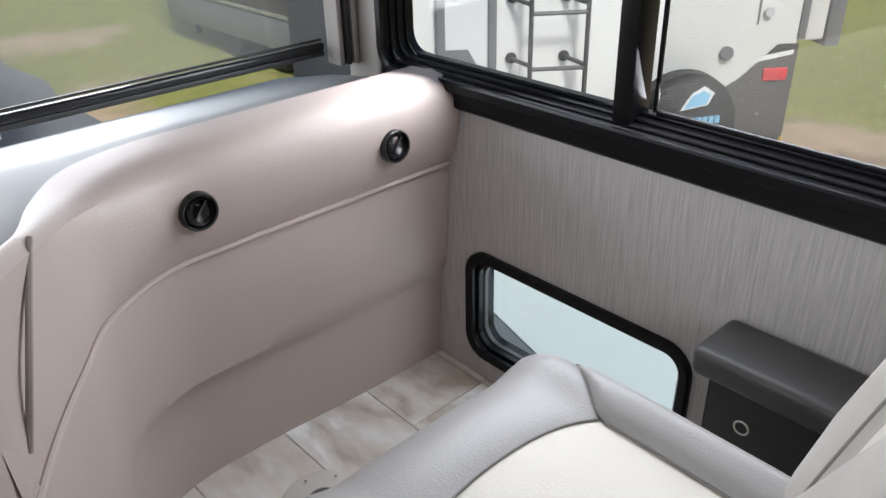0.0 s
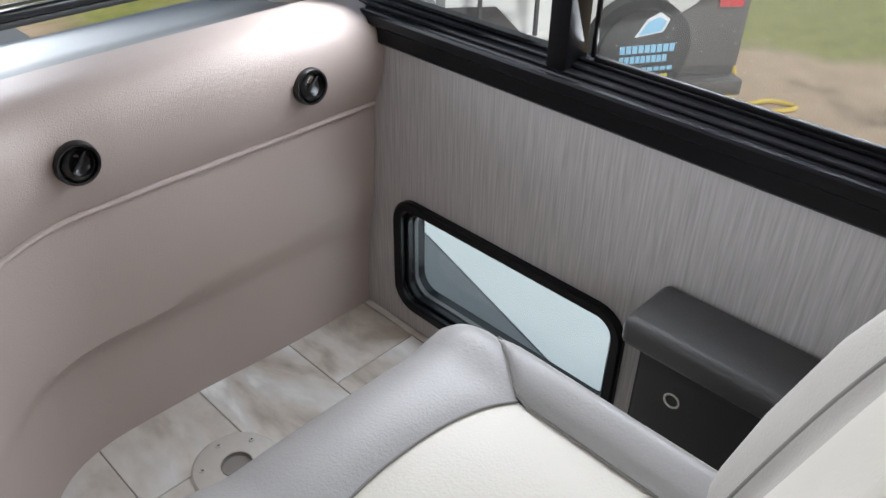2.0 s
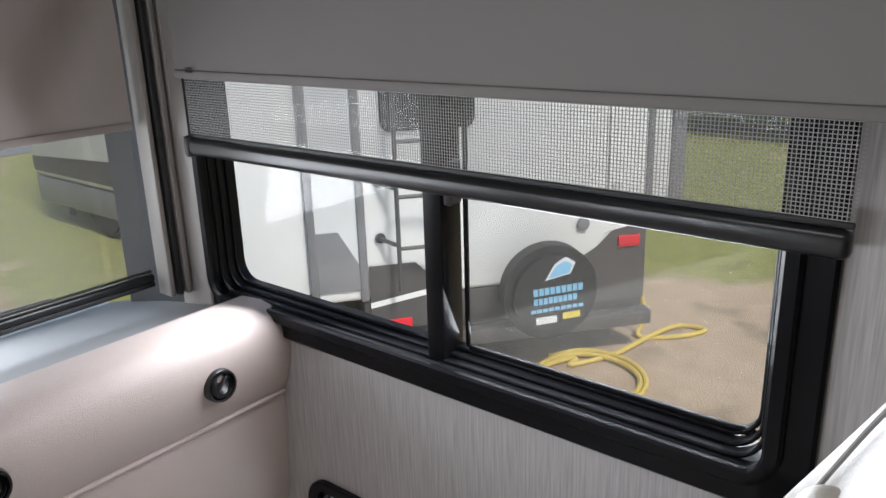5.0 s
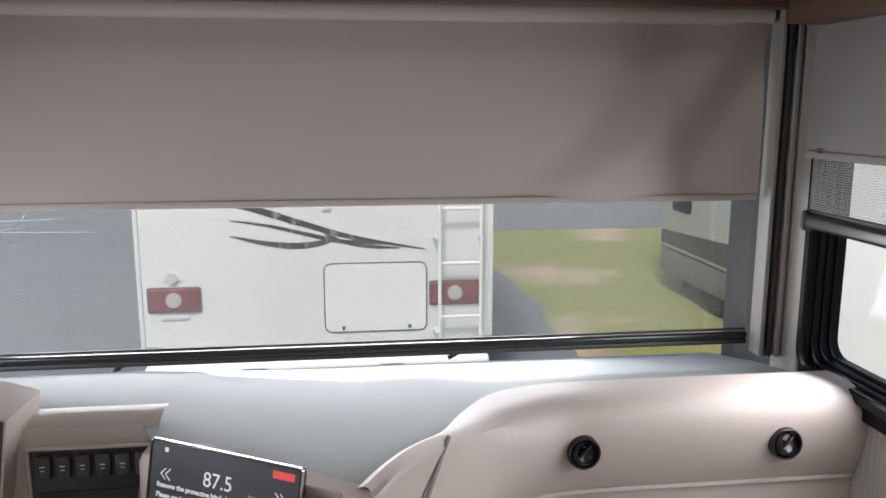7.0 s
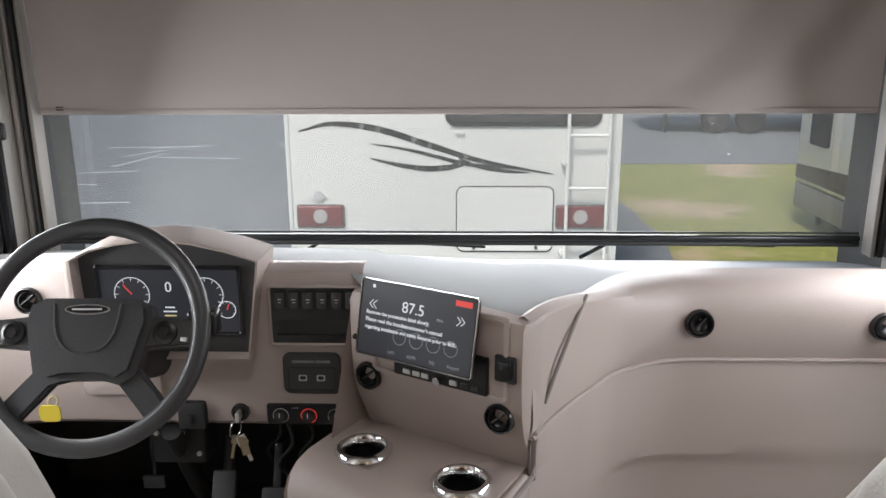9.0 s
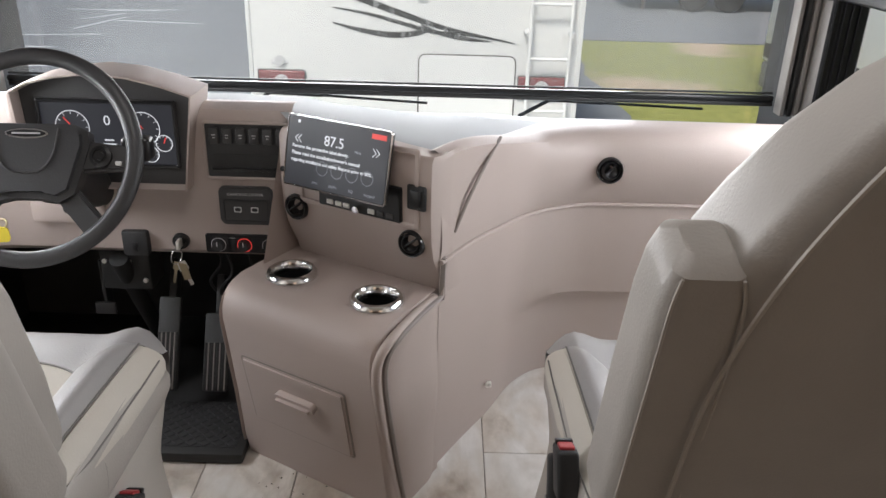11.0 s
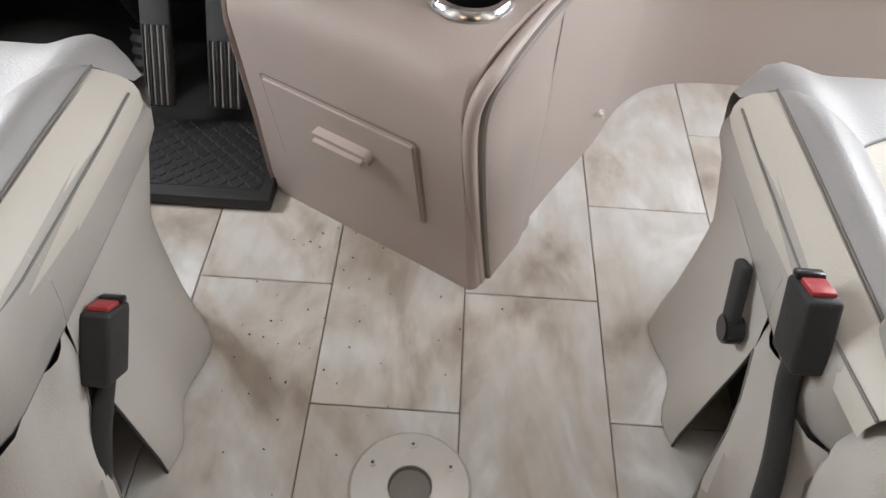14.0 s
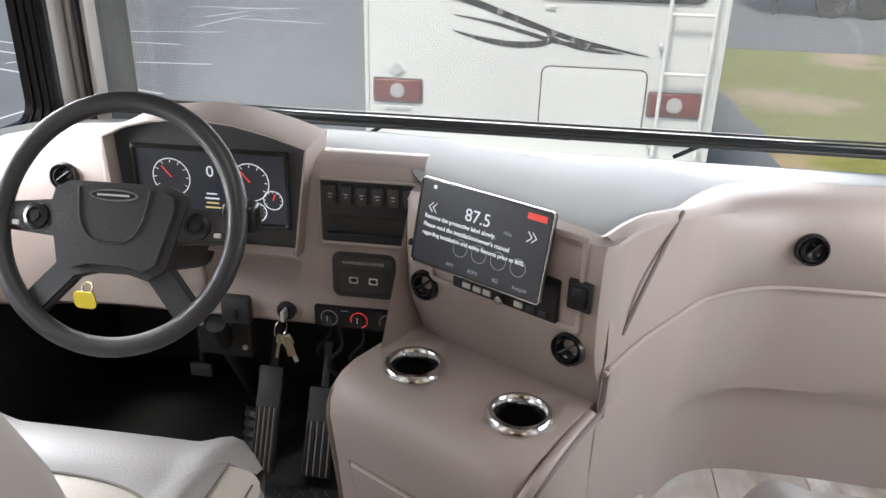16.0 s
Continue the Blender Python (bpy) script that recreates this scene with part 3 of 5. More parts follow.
part("bottom_bar", box(-1.145, 1.035, 1.411, 1.429, 0.726, 0.744, 0.006, 3), BLACK, sol)
part("bottom_seal", box(-1.145, 1.035, 1.414, 1.426, 0.713, 0.7255, 0.004, 2), BLACKM, sol)
part("upper_seam", box(-1.14, 1.03, 1.4165, 1.4215, 0.748, 0.753), BLACKM, sol)


# ---------------------------------------------------------------- dashboard
def smooth01(a, b, t):
    q = min(1, max(0, (t - a) / (b - a)))
    return q * q * (3 - 2 * q)


dash = thing("dashboard", "taupe vinyl dashboard with grey top under the windscreen", "dashboard")

# sweeping passenger panel: floor line, waist line, and how much of the upper roll has grown there
FOOT = spline([(0.10, 0.69, 0), (0.155, 0.785, 0), (0.222, 0.893, 0), (0.305, 1.03, 0), (0.43, 1.112, 0), (0.60, 1.122, 0), (0.85, 1.122, 0), (1.108, 1.122, 0)], 9)
WAIST = spline([(0.10, 0.645, 0), (0.165, 0.76, 0), (0.235, 0.87, 0), (0.325, 1.00, 0), (0.445, 1.075, 0), (0.60, 1.088, 0), (0.85, 1.088, 0), (1.108, 1.088, 0)], 9)
rows_low, rows_up, ridge, shelf = [], [], [], []
N_ST = len(FOOT)
for i, (f, w) in enumerate(zip(FOOT, WAIST)):
    a, b = WAIST[max(i - 1, 0)], WAIST[min(i + 1, N_ST - 1)]
    d = (b - a).normalized()
    nrm = Vector((d.y, -d.x, 0))
    grow = smooth01(0.22, 0.42, w.x)
    top = 0.785 + (0.722 - 0.785) * smooth01(0.12, 0.36, w.x)
    seam_z = 0.553 - 0.026 * smooth01(0.12, 0.40, w.x)
    row = []
    for z in (0.0, 0.05, 0.12, 0.18, 0.215, 0.24, 0.265, 0.30, 0.38, 0.46, seam_z - 0.006):
        k = smooth01(0, seam_z, z)
        q = f.lerp(w, k)
        dent = 0.028 * smooth01(0.26, 0.42, w.x) * (1 - smooth01(0.232, 0.268, z)) * (1 - 0.6 * smooth01(0.55, 0.95, w.x))
        q = q - nrm * dent
        row.append((min(q.x, 1.108), q.y, z))
    rows_low.append(row)
    e = 0.036 * grow
    up = []
    for off, z in ((0.0, seam_z), (0.004 + e * .35, seam_z + 0.03), (0.002 + e * .8, seam_z + 0.075), (e, seam_z + 0.115), (e * 0.9, top - 0.042),
                   (e * 0.45, top - 0.016), (-0.012, top - 0.003), (-0.020 - 0.025 * grow, top), (-0.030 - 0.075 * grow, top - 0.004)):
        q = w + nrm * off
        up.append((min(q.x, 1.108), q.y, z))
    rows_up.append(up)
    q = w + nrm * 0.003
    ridge.append((min(q.x, 1.106), q.y, seam_z - 0.002))
part("lower_panel", loft(rows_low), TAUPE, dash)
part("upper_roll", loft(rows_up), TAUPE, dash)
part("seam_ridge", tube(ridge, 0.0055, 8), TAUPE, dash)

# grey top sheet from the front edges back to the glass
U, NV, O = Vector((-0.866, 0.5, 0)), Vector((0.5, 0.866, 0)), Vector((-0.006, 0.533, 0))


def con(u, n, z):
    """A place from the console's own directions: along its face, into its depth, up."""
    return O + U * u + NV * n + Vector((0, 0, z))


edge = [(-1.218, 0.98, 0.765), (-0.95, 0.965, 0.785), (-0.80, 0.95, 0.80), (-0.42, 0.935, 0.803), (-0.268, 0.90, 0.800), tuple(con(0.338, 0.138, 0.798)), tuple(con(0.16, 0.132, 0.789)),
        tuple(con(-0.030, 0.13, 0.779)), (0.15, 0.74, 0.764), (0.22, 0.86, 0.736), (0.31, 1.02, 0.708), (0.44, 1.13, 0.699), (0.65, 1.15, 0.699), (1.108, 1.15, 0.699)]
fine = []
for a, b in zip(edge, edge[1:]):
    fine += [Vector(a).lerp(Vector(b), k / 4) for k in range(4)]
fine.append(Vector(edge[-1]))
rows = []
for t in (0, 0.03, 0.12, 0.3, 0.55, 0.8, 1.0):
    rows.append([p.lerp(Vector((p.x, 1.772, 0.572)), t) + Vector((0, 0, (0.035 - 0.022 * smooth01(0.2, 0.45, p.x)) * math.sin(math.pi * t) - (0.006 if t == 0 else 0))) for p in fine])
part("top_sheet", loft(rows), GREYTOP, dash, "smooth grey dash top")
# Dark strip that paints shade into the crease.
part("top_crease_shade", tube(spline([(0.225, 0.865, 0.755), (0.19, 0.79, 0.715), (0.155, 0.725, 0.66), (0.128, 0.69, 0.60)], 6), 0.004), TAUPE_DK, dash)

# driver's side face
prof = [(0.955, 0.800), (0.915, 0.806), (0.880, 0.796), (0.862, 0.770), (0.858, 0.70), (0.858, 0.60), (0.862, 0.52), (0.872, 0.462), (0.892, 0.446), (0.96, 0.444)]
rows = [[(x, y, z if x > -0.9 else z - 0.03 * smooth01(0.9, 1.2, -x)) for y, z in prof] for x in (-1.218, -1.1, -1.0, -0.9, -0.8, -0.65, -0.5, -0.40, -0.30, -0.232)]
part("driver_face", loft(rows), TAUPE, dash)

# centre tower
tp = [(0.170, 0.470), (0.150, 0.515), (0.128, 0.560), (0.118, 0.600), (0.114, 0.66), (0.114, 0.72)]
rows = []
for u, back in ((0.362, 0.03), (0.352, 0.008), (0.335, 0.0), (0.25, 0), (0.15, 0), (0.05, 0), (-0.015, 0.0), (-0.030, 0.006), (-0.036, 0.024), (-0.038, 0.07)):
    zt = 0.781 + 0.055 * max(u, -0.03) - 0.026 * smooth01(0.28, 0.36, u)
    rows.append([con(u, n + back, z) for n, z in tp] + [con(u, 0.116 + back, zt - 0.012), con(u, 0.124 + back, zt - 0.002), con(u, 0.16 + back, zt)])
part("centre_tower", loft(rows), TAUPE, dash)
part("tower_side", loft([[con(0.362, 0.05, 0.45), con(0.362, 0.30, 0.45)], [con(0.362, 0.145, 0.765), con(0.362, 0.30, 0.765)]]), TAUPE, dash)

# dark footwell behind the wheel
well = thing("footwell_liner", "black carpeted footwell under the dashboard", "footwell", kind="structure")
part("firewall", box(-1.218, 0.06, 1.36, 1.40, 0.0, 0.52), RUBBER, well)
part("carpet", box(-1.218, -0.352, 0.70, 1.36, 0.001, 0.012, 0.003), RUBBER, well)
part("lining", box(-1.216, -1.19, 0.55, 1.36, 0.012, 0.50), RUBBER, well)
part("roof_liner", box(-1.218, -0.24, 0.93, 1.36, 0.50, 0.515), RUBBER, well)

# console box with two sunk cup holders
co = thing("console", "taupe moulded console with two cup holders and drawer", "console")
cp = [(0.0, 0.0), (-0.012, 0.06), (-0.035, 0.20), (-0.056, 0.32), (-0.066, 0.395), (-0.064, 0.425), (-0.052, 0.452), (-0.030, 0.470), (0.0, 0.478), (0.06, 0.480), (0.185, 0.481), (0.185, 0.0)]
bm = bmesh.new()
rows = []
for u, s in ((0.404, 0.0), (0.402, 0.008), (0.392, 0.0), (0.30, 0), (0.2, 0), (0.1, 0), (0.03, 0), (-0.012, 0.0), (-0.020, 0.008), (-0.022, 0.014)):
    k = 0.985 if u in (0.404, -0.022) else 1.0
    rows.append([con(u - (0.024 * smooth01(0.0, 0.35, z) if u > 0.39 else 0), n + (s if n < 0.18 else 0), z * k) for n, z in cp])
loft(rows, bm, close=True)
bm.verts.ensure_lookup_table()
L = len(cp)
bm.faces.new([bm.verts[i] for i in range(L)])
bm.faces.new([bm.verts[len(rows) * L - L + i] for i in range(L)][::-1])
body = part("body", bm, TAUPE, co)
CUPS = [con(0.277, 0.055, 0.481), con(0.054, 0.055, 0.481)]
cutter_bm = bmesh.new()
for c in CUPS:
    cyl(0.0425, 0.2, 40, bm=cutter_bm, m=Matrix.Translation(c - Vector((0, 0, 0.075))))
cutter = new("cutter", finish(cutter_bm, "cutter", BLACK))
mod = body.modifiers.new("cups", 'BOOLEAN')
mod.object, mod.operation, mod.solver = cutter, 'DIFFERENCE', 'EXACT'
cut_mesh = bpy.data.meshes.new_from_object(body.evaluated_get(bpy.context.evaluated_depsgraph_get()))
body.modifiers.clear()
body.data = cut_mesh
bpy.data.objects.remove(cutter)
for c in CUPS:
    hold = part("cup_holder", lathe([(0.0412, -0.003), (0.0412, -0.066), (0.036, -0.072), (0.001, -0.072)], 36, m=Matrix.Translation(c)), BLACK, co, "black cup well with chrome rim")
    part("rim", lathe([(0.0395, -0.012), (0.040, 0.006), (0.044, 0.0115), (0.051, 0.0105), (0.0565, 0.004), (0.057, -0.001), (0.0395, -0.003)], 40, m=Matrix.Translation(c)), CHROME, hold)

FACE = axes(con(0.178, -0.039, 0.226), -U, Vector((0, 0, 1)) + NV * -0.175, -NV + Vector((0, 0, -0.175)))
drw = part("drawer", prism(round_rect(0.272, 0.176, 0.006), 0.010, FACE @ pose(-0.019, 0.0, -0.003), 0.004), TAUPE, co)
# Dark plate behind the drawer, painting in the shade of its gap.
part("drawer_gap_shade", prism(round_rect(0.280, 0.184, 0.008), 0.004, FACE @ pose(-0.019, 0.0, -0.002), 0.0), TAUPE_DK, drw)
part("pull", prism(round_rect(0.105, 0.024, 0.010), 0.024, FACE @ pose(-0.01, 0.024, 0.006), 0.008), TAUPE, drw)

# side cheek joining console and passenger panel, with its two upright beads
ck = [(0.024, 0.556, 0.0), (0.010, 0.530, 0.12), (-0.004, 0.500, 0.26), (-0.012, 0.480, 0.37), (-0.006, 0.478, 0.425), (0.016, 0.503, 0.455), (0.055, 0.575, 0.468), (0.095, 0.650, 0.470), (0.102, 0.662, 0.556)]
bk = [(0.104, 0.694, 0.0), (0.104, 0.690, 0.10), (0.104, 0.680, 0.24), (0.104, 0.672, 0.34), (0.104, 0.668, 0.40), (0.104, 0.666, 0.44), (0.105, 0.665, 0.46), (0.106, 0.664, 0.48), (0.106, 0.663, 0.556)]
rows = []
for t in (0, 0.08, 0.3, 0.65, 1):
    rows.append([Vector(a).lerp(Vector(b), t) + Vector((0.012, -0.006, 0)) * (1 if 0 < t < 1 else (0.3 if t == 0 else 0)) for a, b in zip(ck, bk)])
part("side_cheek", loft(rows), TAUPE, co)
part("bead", tube(spline([Vector(p) + Vector((-0.004, -0.006, 0)) for p in ck[:8]], 5), 0.010, 10), TAUPE, co)
# Dark strips painting shade beside the bead and at the notch.
part("bead_gap_shade", tube(spline([Vector(p) + Vector((0.012, 0.004, 0.0)) for p in ck[:8]], 5), 0.006, 8), TAUPE_DK, co)
part("notch_edge_shade", box(0.098, 0.112, 0.648, 0.668, 0.462, 0.560, 0.003), TAUPE_DK, co)
scr = thing("bolt", "small steel bolt on the footwell panel", "bolt")
part("washer", cyl(0.010, 0.004, 16, m=axes((0.229, 0.882, 0.105), (0.85, 0.5, 0), (0, 0, 1), (0.55, -0.83, 0.0)), bev=0.001), STEEL, scr)
part("stud", cyl(0.004, 0.012, 10, m=axes((0.229, 0.882, 0.105), (0.85, 0.5, 0), (0, 0, 1), (0.55, -0.83, 0.0))), STEEL, scr)


# ---------------------------------------------------------------- vents, screen, controls
def vent(at, normal, r, group="round dash vents"):
    ez = Vector(normal).normalized()
    ex = Vector((0, 0, 1)).cross(ez).normalized()
    root = thing("air_vent", "glossy black round swivelling air vent on dash", "air vent", at=axes(at, ex, ez.cross(ex), ez), group=group)
    part("collar", lathe([(r * 1.02, -0.010), (r, 0.006), (r * 0.94, 0.010), (r * 0.84, 0.009), (r * 0.80, 0.0), (r * 0.80, -0.01)], 36), BLACK, root)
    ball = lathe([(r * 0.79, -0.002), (r * 0.72, 0.008), (r * 0.60, 0.012), (r * 0.55, 0.004), (r * 0.3, -0.002), (0.0005, -0.003)], 36, m=pose(0, 0, 0, -14, 14, 0))
    part("ball", ball, BLACK, root)
    part("vane", box(-r * .58, r * .58, -0.0015, 0.0015, 0.0, 0.011, m=pose(0, 0, 0, -14, 14, 40)), BLACK, root)
    return root


vent((0.512, 1.046, 0.628), (0, -1, 0.05), 0.033)
vent((0.930, 1.050, 0.622), (0, -1, 0.05), 0.033)
vent(con(0.305, 0.117, 0.611), -NV, 0.029)
vent(con(0.012, 0.119, 0.594), -NV, 0.029)
vent((-0.925, 0.858, 0.738), (0, -1, 0.1), 0.028)

SM = axes(con(0.171, 0.083, 0.751), -U, NV * 0.030 + Vector((0, 0, 0.138)), (-U).cross(NV * 0.030 + Vector((0, 0, 0.138))))
tv = thing("touchscreen", "large tablet-style radio touchscreen, lit, chrome edge", "touchscreen", at=SM)
SWD, SHT = 0.252, 0.143
part("housing", prism(round_rect(SWD, SHT, 0.006), 0.010, pose(0, 0, -0.010)), BLACK, tv)
part("bezel", ring_frame(SWD + 0.003, SHT + 0.003, 0.006, 0.0025, 0.005, pose(0, 0, -0.003), 0.001), CHROME, tv)
part("glass", prism(round_rect(SWD - .006, SHT - .006, 0.004), 0.0008, pose(0, 0, 0.0)), SCREEN, tv)
TZ = 0.0014
writing("writing", "87.5", 0.029, pose(-0.006, 0.030, TZ), TXT, tv)
writing("writing", "MHz", 0.008, pose(0.053, 0.020, TZ), TXTDIM, tv)
writing("writing", "Remove the protective label slowly.", 0.0098, pose(-0.110, 0.010, TZ), TXT, tv, 'LEFT', 0.0002)
writing("writing", "Please read the installation/owner's manual", 0.0098, pose(-0.110, -0.004, TZ), TXT, tv, 'LEFT', 0.0002)
writing("writing", "regarding installation and safety features prior to 80%.", 0.0092, pose(-0.110, -0.018, TZ), TXT, tv, 'LEFT', 0.0002)
for i, s in enumerate(("AM1", "AS/PS", "EQ", "Keypad")):
    writing("writing", s, 0.0085, pose(-0.045 + 0.045 * i, -0.058, TZ), TXTDIM, tv)
for sx in (-1, 1):
    for k in range(2):
        for sy in (-1, 1):
            part("arrow", box(-0.006, 0.006, -0.0008, 0.0008, 0, 0.0003, m=pose(sx * (0.092 + 0.008 * k), 0.026 + sy * 0.0038, TZ, 0, 0, -sx * sy * 45)), TXT, tv, smooth=False)
part("red_badge", box(0.082, 0.116, 0.053, 0.063, 0, 0.0003, m=pose(0, 0, TZ)), REDTXT, tv, smooth=False)
part("status_bars", box(-0.1, -0.094, 0.057, 0.063, 0, 0.0003, m=pose(0, 0, TZ)), TXT, tv, smooth=False)
for k in range(4):
    part("dial_ring", torus(0.014, 0.0005, 28, 4, m=pose(-0.03 + 0.037 * k, -0.026, TZ)), TXTDIM, tv)
part("side_knob", cyl(0.006, 0.012, 16, m=axes((-SWD / 2 - 0.002, -0.045, -0.006), (0, 1, 0), (0, 0, 1), (-1, 0, 0)), bev=0.002), BLACK, tv)

TF = axes(con(0.155, 0.113, 0.672), -U, (0, 0, 1), -NV)
rad = thing("radio_unit", "black radio slot with silver buttons in the tower", "radio", at=TF)
part("fascia", prism(round_rect(0.205, 0.075, 0.004), 0.010, pose(0.02, 0.0, -0.004), 0.002), BLACK, rad)
part("knob", cyl(0.0075, 0.014, 20, m=pose(0.02, -0.026, 0.006), bev=0.002), CHROME, rad)
for x in (-0.052, -0.030, -0.010, 0.052, 0.075, 0.098):
    part("button", box(x - .008, x + .008, -0.031, -0.021, 0.005, 0.009, 0.001), STEEL if x < 0.06 else CHAR, rad)
part("tower_recess", ring_frame(0.300, 0.165, 0.006, 0.010, 0.005, pose(0.012, 0.038, -0.002), 0.002), TAUPE, rad)
sb = thing("dash_switch", "square black rocker switch on the dash tower", "switch", at=axes(con(-0.002, 0.113, 0.695), -U, (0, 0, 1), -NV))
part("surround", prism(round_rect(0.042, 0.050, 0.004), 0.006, pose(0, 0, -0.001), 0.002), BLACKM, sb)
part("rocker", box(-0.012, 0.012, -0.017, 0.017, 0.004, 0.011, 0.003), BLACK, sb)

DF = 0.858


def face(x, z, y=DF):
    """A pose on the driver's dash face: x right, y up, z towards the driver."""
    return axes((x, y, z), (1, 0, 0), (0, 0, 1), (0, -1, 0))


sp = thing("switch_panel", "black panel of six rocker switches over cubby", "switch panel", at=face(-0.327, 0.711))
part("plate", ring_frame(0.196, 0.132, 0.008, 0.006, 0.010, pose(0, 0, -0.002), 0.002), TAUPE, sp)
part("fascia", prism(round_rect(0.186, 0.122, 0.005), 0.003, pose(0, 0, 0.0)), BLACK, sp)
part("cubby", box(-0.080, 0.084, -0.040, -0.008, 0.0032, 0.004), RUBBER, sp)
part("cubby_lip", box(-0.082, 0.086, -0.046, -0.040, 0.002, 0.010, 0.002), BLACK, sp)
for k in range(6):
    x = -0.072 + 0.0292 * k
    rk = part("rocker", box(x - .011, x + .011, 0.016, 0.052, 0.002, 0.012, 0.004), CHAR, sp)
    part("mark", box(x - .004, x + .004, 0.036, 0.038, 0.0121, 0.0124), PRINT, rk, smooth=False)
    part("mark", box(x - .003, x + .003, 0.030, 0.0315, 0.0121, 0.0124), PRINT, rk, smooth=False)
ch = thing("charging_panel", "charcoal charging panel with two USB sockets", "charging panel", at=face(-0.341, 0.583))
part("plate", prism(round_rect(0.122, 0.092, 0.016), 0.010, pose(0, 0, -0.001), 0.004), CHAR, ch)
part("inset", ring_frame(0.100, 0.052, 0.006, 0.002, 0.0025, pose(0, -0.010, 0.0088), 0.0005), BLACKM, ch)
writing("writing", "CHARGING CENTER", 0.0088, pose(0, 0.028, 0.0096), PRINT, ch)
for x in (-0.019, 0.019):
    part("usb_socket", ring_frame(0.017, 0.013, 0.002, 0.0018, 0.002, pose(x, -0.008, 0.009), 0.0004), PRINT, ch)
    part("usb_slot", box(x - .005, x + .005, -0.010, -0.006, 0.009, 0.0095), BLACK, ch)
hv = thing("climate_panel", "black climate control panel with three knobs", "climate control", at=face(-0.354, 0.486, 0.866))
part("plate", prism(round_rect(0.180, 0.046, 0.005), 0.010, pose(0, 0, -0.002), 0.002), BLACK, hv)
for k, x in enumerate((-0.060, 0.0, 0.058)):
    kn = part("knob", cyl(0.0135, 0.014, 24, 0.012, m=pose(x, -0.003, 0.008), bev=0.002), BLACKM, hv)
    part("pointer", box(x - .001, x + .001, -0.002, 0.009, 0.0221, 0.0226), PRINT, kn, smooth=False)
    part("dial_ring", torus(0.0165, 0.0007, 30, 5, m=pose(x, -0.003, 0.0086)), (PRINT, REDTXT, PRINT)[k], hv)
for k in range(4):
    part("mark", box(-0.036 + .004 * k, -0.0335 + .004 * k, 0.014, 0.0155, 0.0081, 0.0084), PRINT, hv, smooth=False)
ig = thing("ignition_lock", "black ignition lock with keys hanging from it", "ignition", at=face(-0.502, 0.488, 0.864))
part("bezel", lathe([(0.020, -0.002), (0.019, 0.006), (0.013, 0.009), (0.011, 0.004), (0.0005, 0.004)], 28), BLACK, ig)
part("key_head", box(-0.004, 0.004, -0.012, 0.010, 0.004, 0.030, 0.002), STEEL, ig)
part("key_ring", torus(0.019, 0.0013, 28, 6, m=pose(-0.006, -0.028, 0.026, 0, 70, 0)), CHROME, ig)
part("key", prism([(-0.006, 0), (0.006, 0), (0.007, -0.018), (0.003, -0.022), (0.003, -0.055), (-0.003, -0.055), (-0.003, -0.022), (-0.007, -0.018)], 0.002, pose(-0.008, -0.044, 0.022, 0, 0, -12)), KEYM, ig)
part("key", prism([(-0.009, 0), (0.009, 0), (0.011, -0.020), (0.004, -0.028), (0.004, -0.062), (-0.004, -0.062), (-0.004, -0.028), (-0.011, -0.020)], 0.0025, pose(0.004, -0.040, 0.030, 0, 15, 20)), STEEL, ig)
part("fob", prism([(-0.006, 0), (0.012, -0.004), (0.020, -0.040), (0.004, -0.044)], 0.003, pose(0.006, -0.040, 0.034)), KEYM, ig)
bx = thing("trailer_brake_box", "small black control box under the dash edge", "control box", at=face(-0.605, 0.484, 0.868))
part("case", box(-0.030, 0.030, -0.032, 0.030, -0.005, 0.020, 0.006), BLACKM, bx)
part("slider", box(-0.006, 0.006, -0.018, 0.004, 0.0195, 0.024, 0.002), BLACK, bx)

# instrument binnacle
bi = thing("instrument_cluster", "digital instrument cluster in taupe hooded binnacle", "instrument cluster")
hood = [(-0.808, 0.625), (-0.458, 0.625), (-0.428, 0.838), (-0.49, 0.858), (-0.56, 0.874), (-0.64, 0.881), (-0.72, 0.872), (-0.775, 0.858), (-0.815, 0.838)]
HP = axes((0, 0.94, 0), (1, 0, 0), (0, 0, 1), (0, -1, 0))
cx, cz = -0.625, 0.745


def shrink(pts, k, kz):
    return [(cx + (x - cx) * k, cz + (z - cz) * kz) for x, z in pts]


o, i2 = hood, shrink(hood, 0.955, 0.945)
rows = [[(x, z, 0.0) for x, z in o], [(x, z, 0.105) for x, z in o], [(x, z, 0.122) for x, z in shrink(o, 0.990, 0.986)], [(x, z, 0.122) for x, z in shrink(o, 0.970, 0.962)],
        [(x, z, 0.112) for x, z in i2], [(x, z, 0.085) for x, z in i2]]
part("hood", merge(bmesh.new(), loft(rows, close=True), HP), TAUPE, bi)
part("surround", prism(i2, 0.004, HP @ pose(0, 0, 0.086)), CHAR, bi)
part("display_frame", ring_frame(0.300, 0.150, 0.004, 0.008, 0.008, HP @ pose(-0.625, 0.744, 0.090), 0.002), BLACK, bi)
part("display_glass", box(-0.770, -0.480, 0.674, 0.814, 0.0902, 0.0920, m=HP), SCREEN, bi, smooth=False)
G = 0.0926
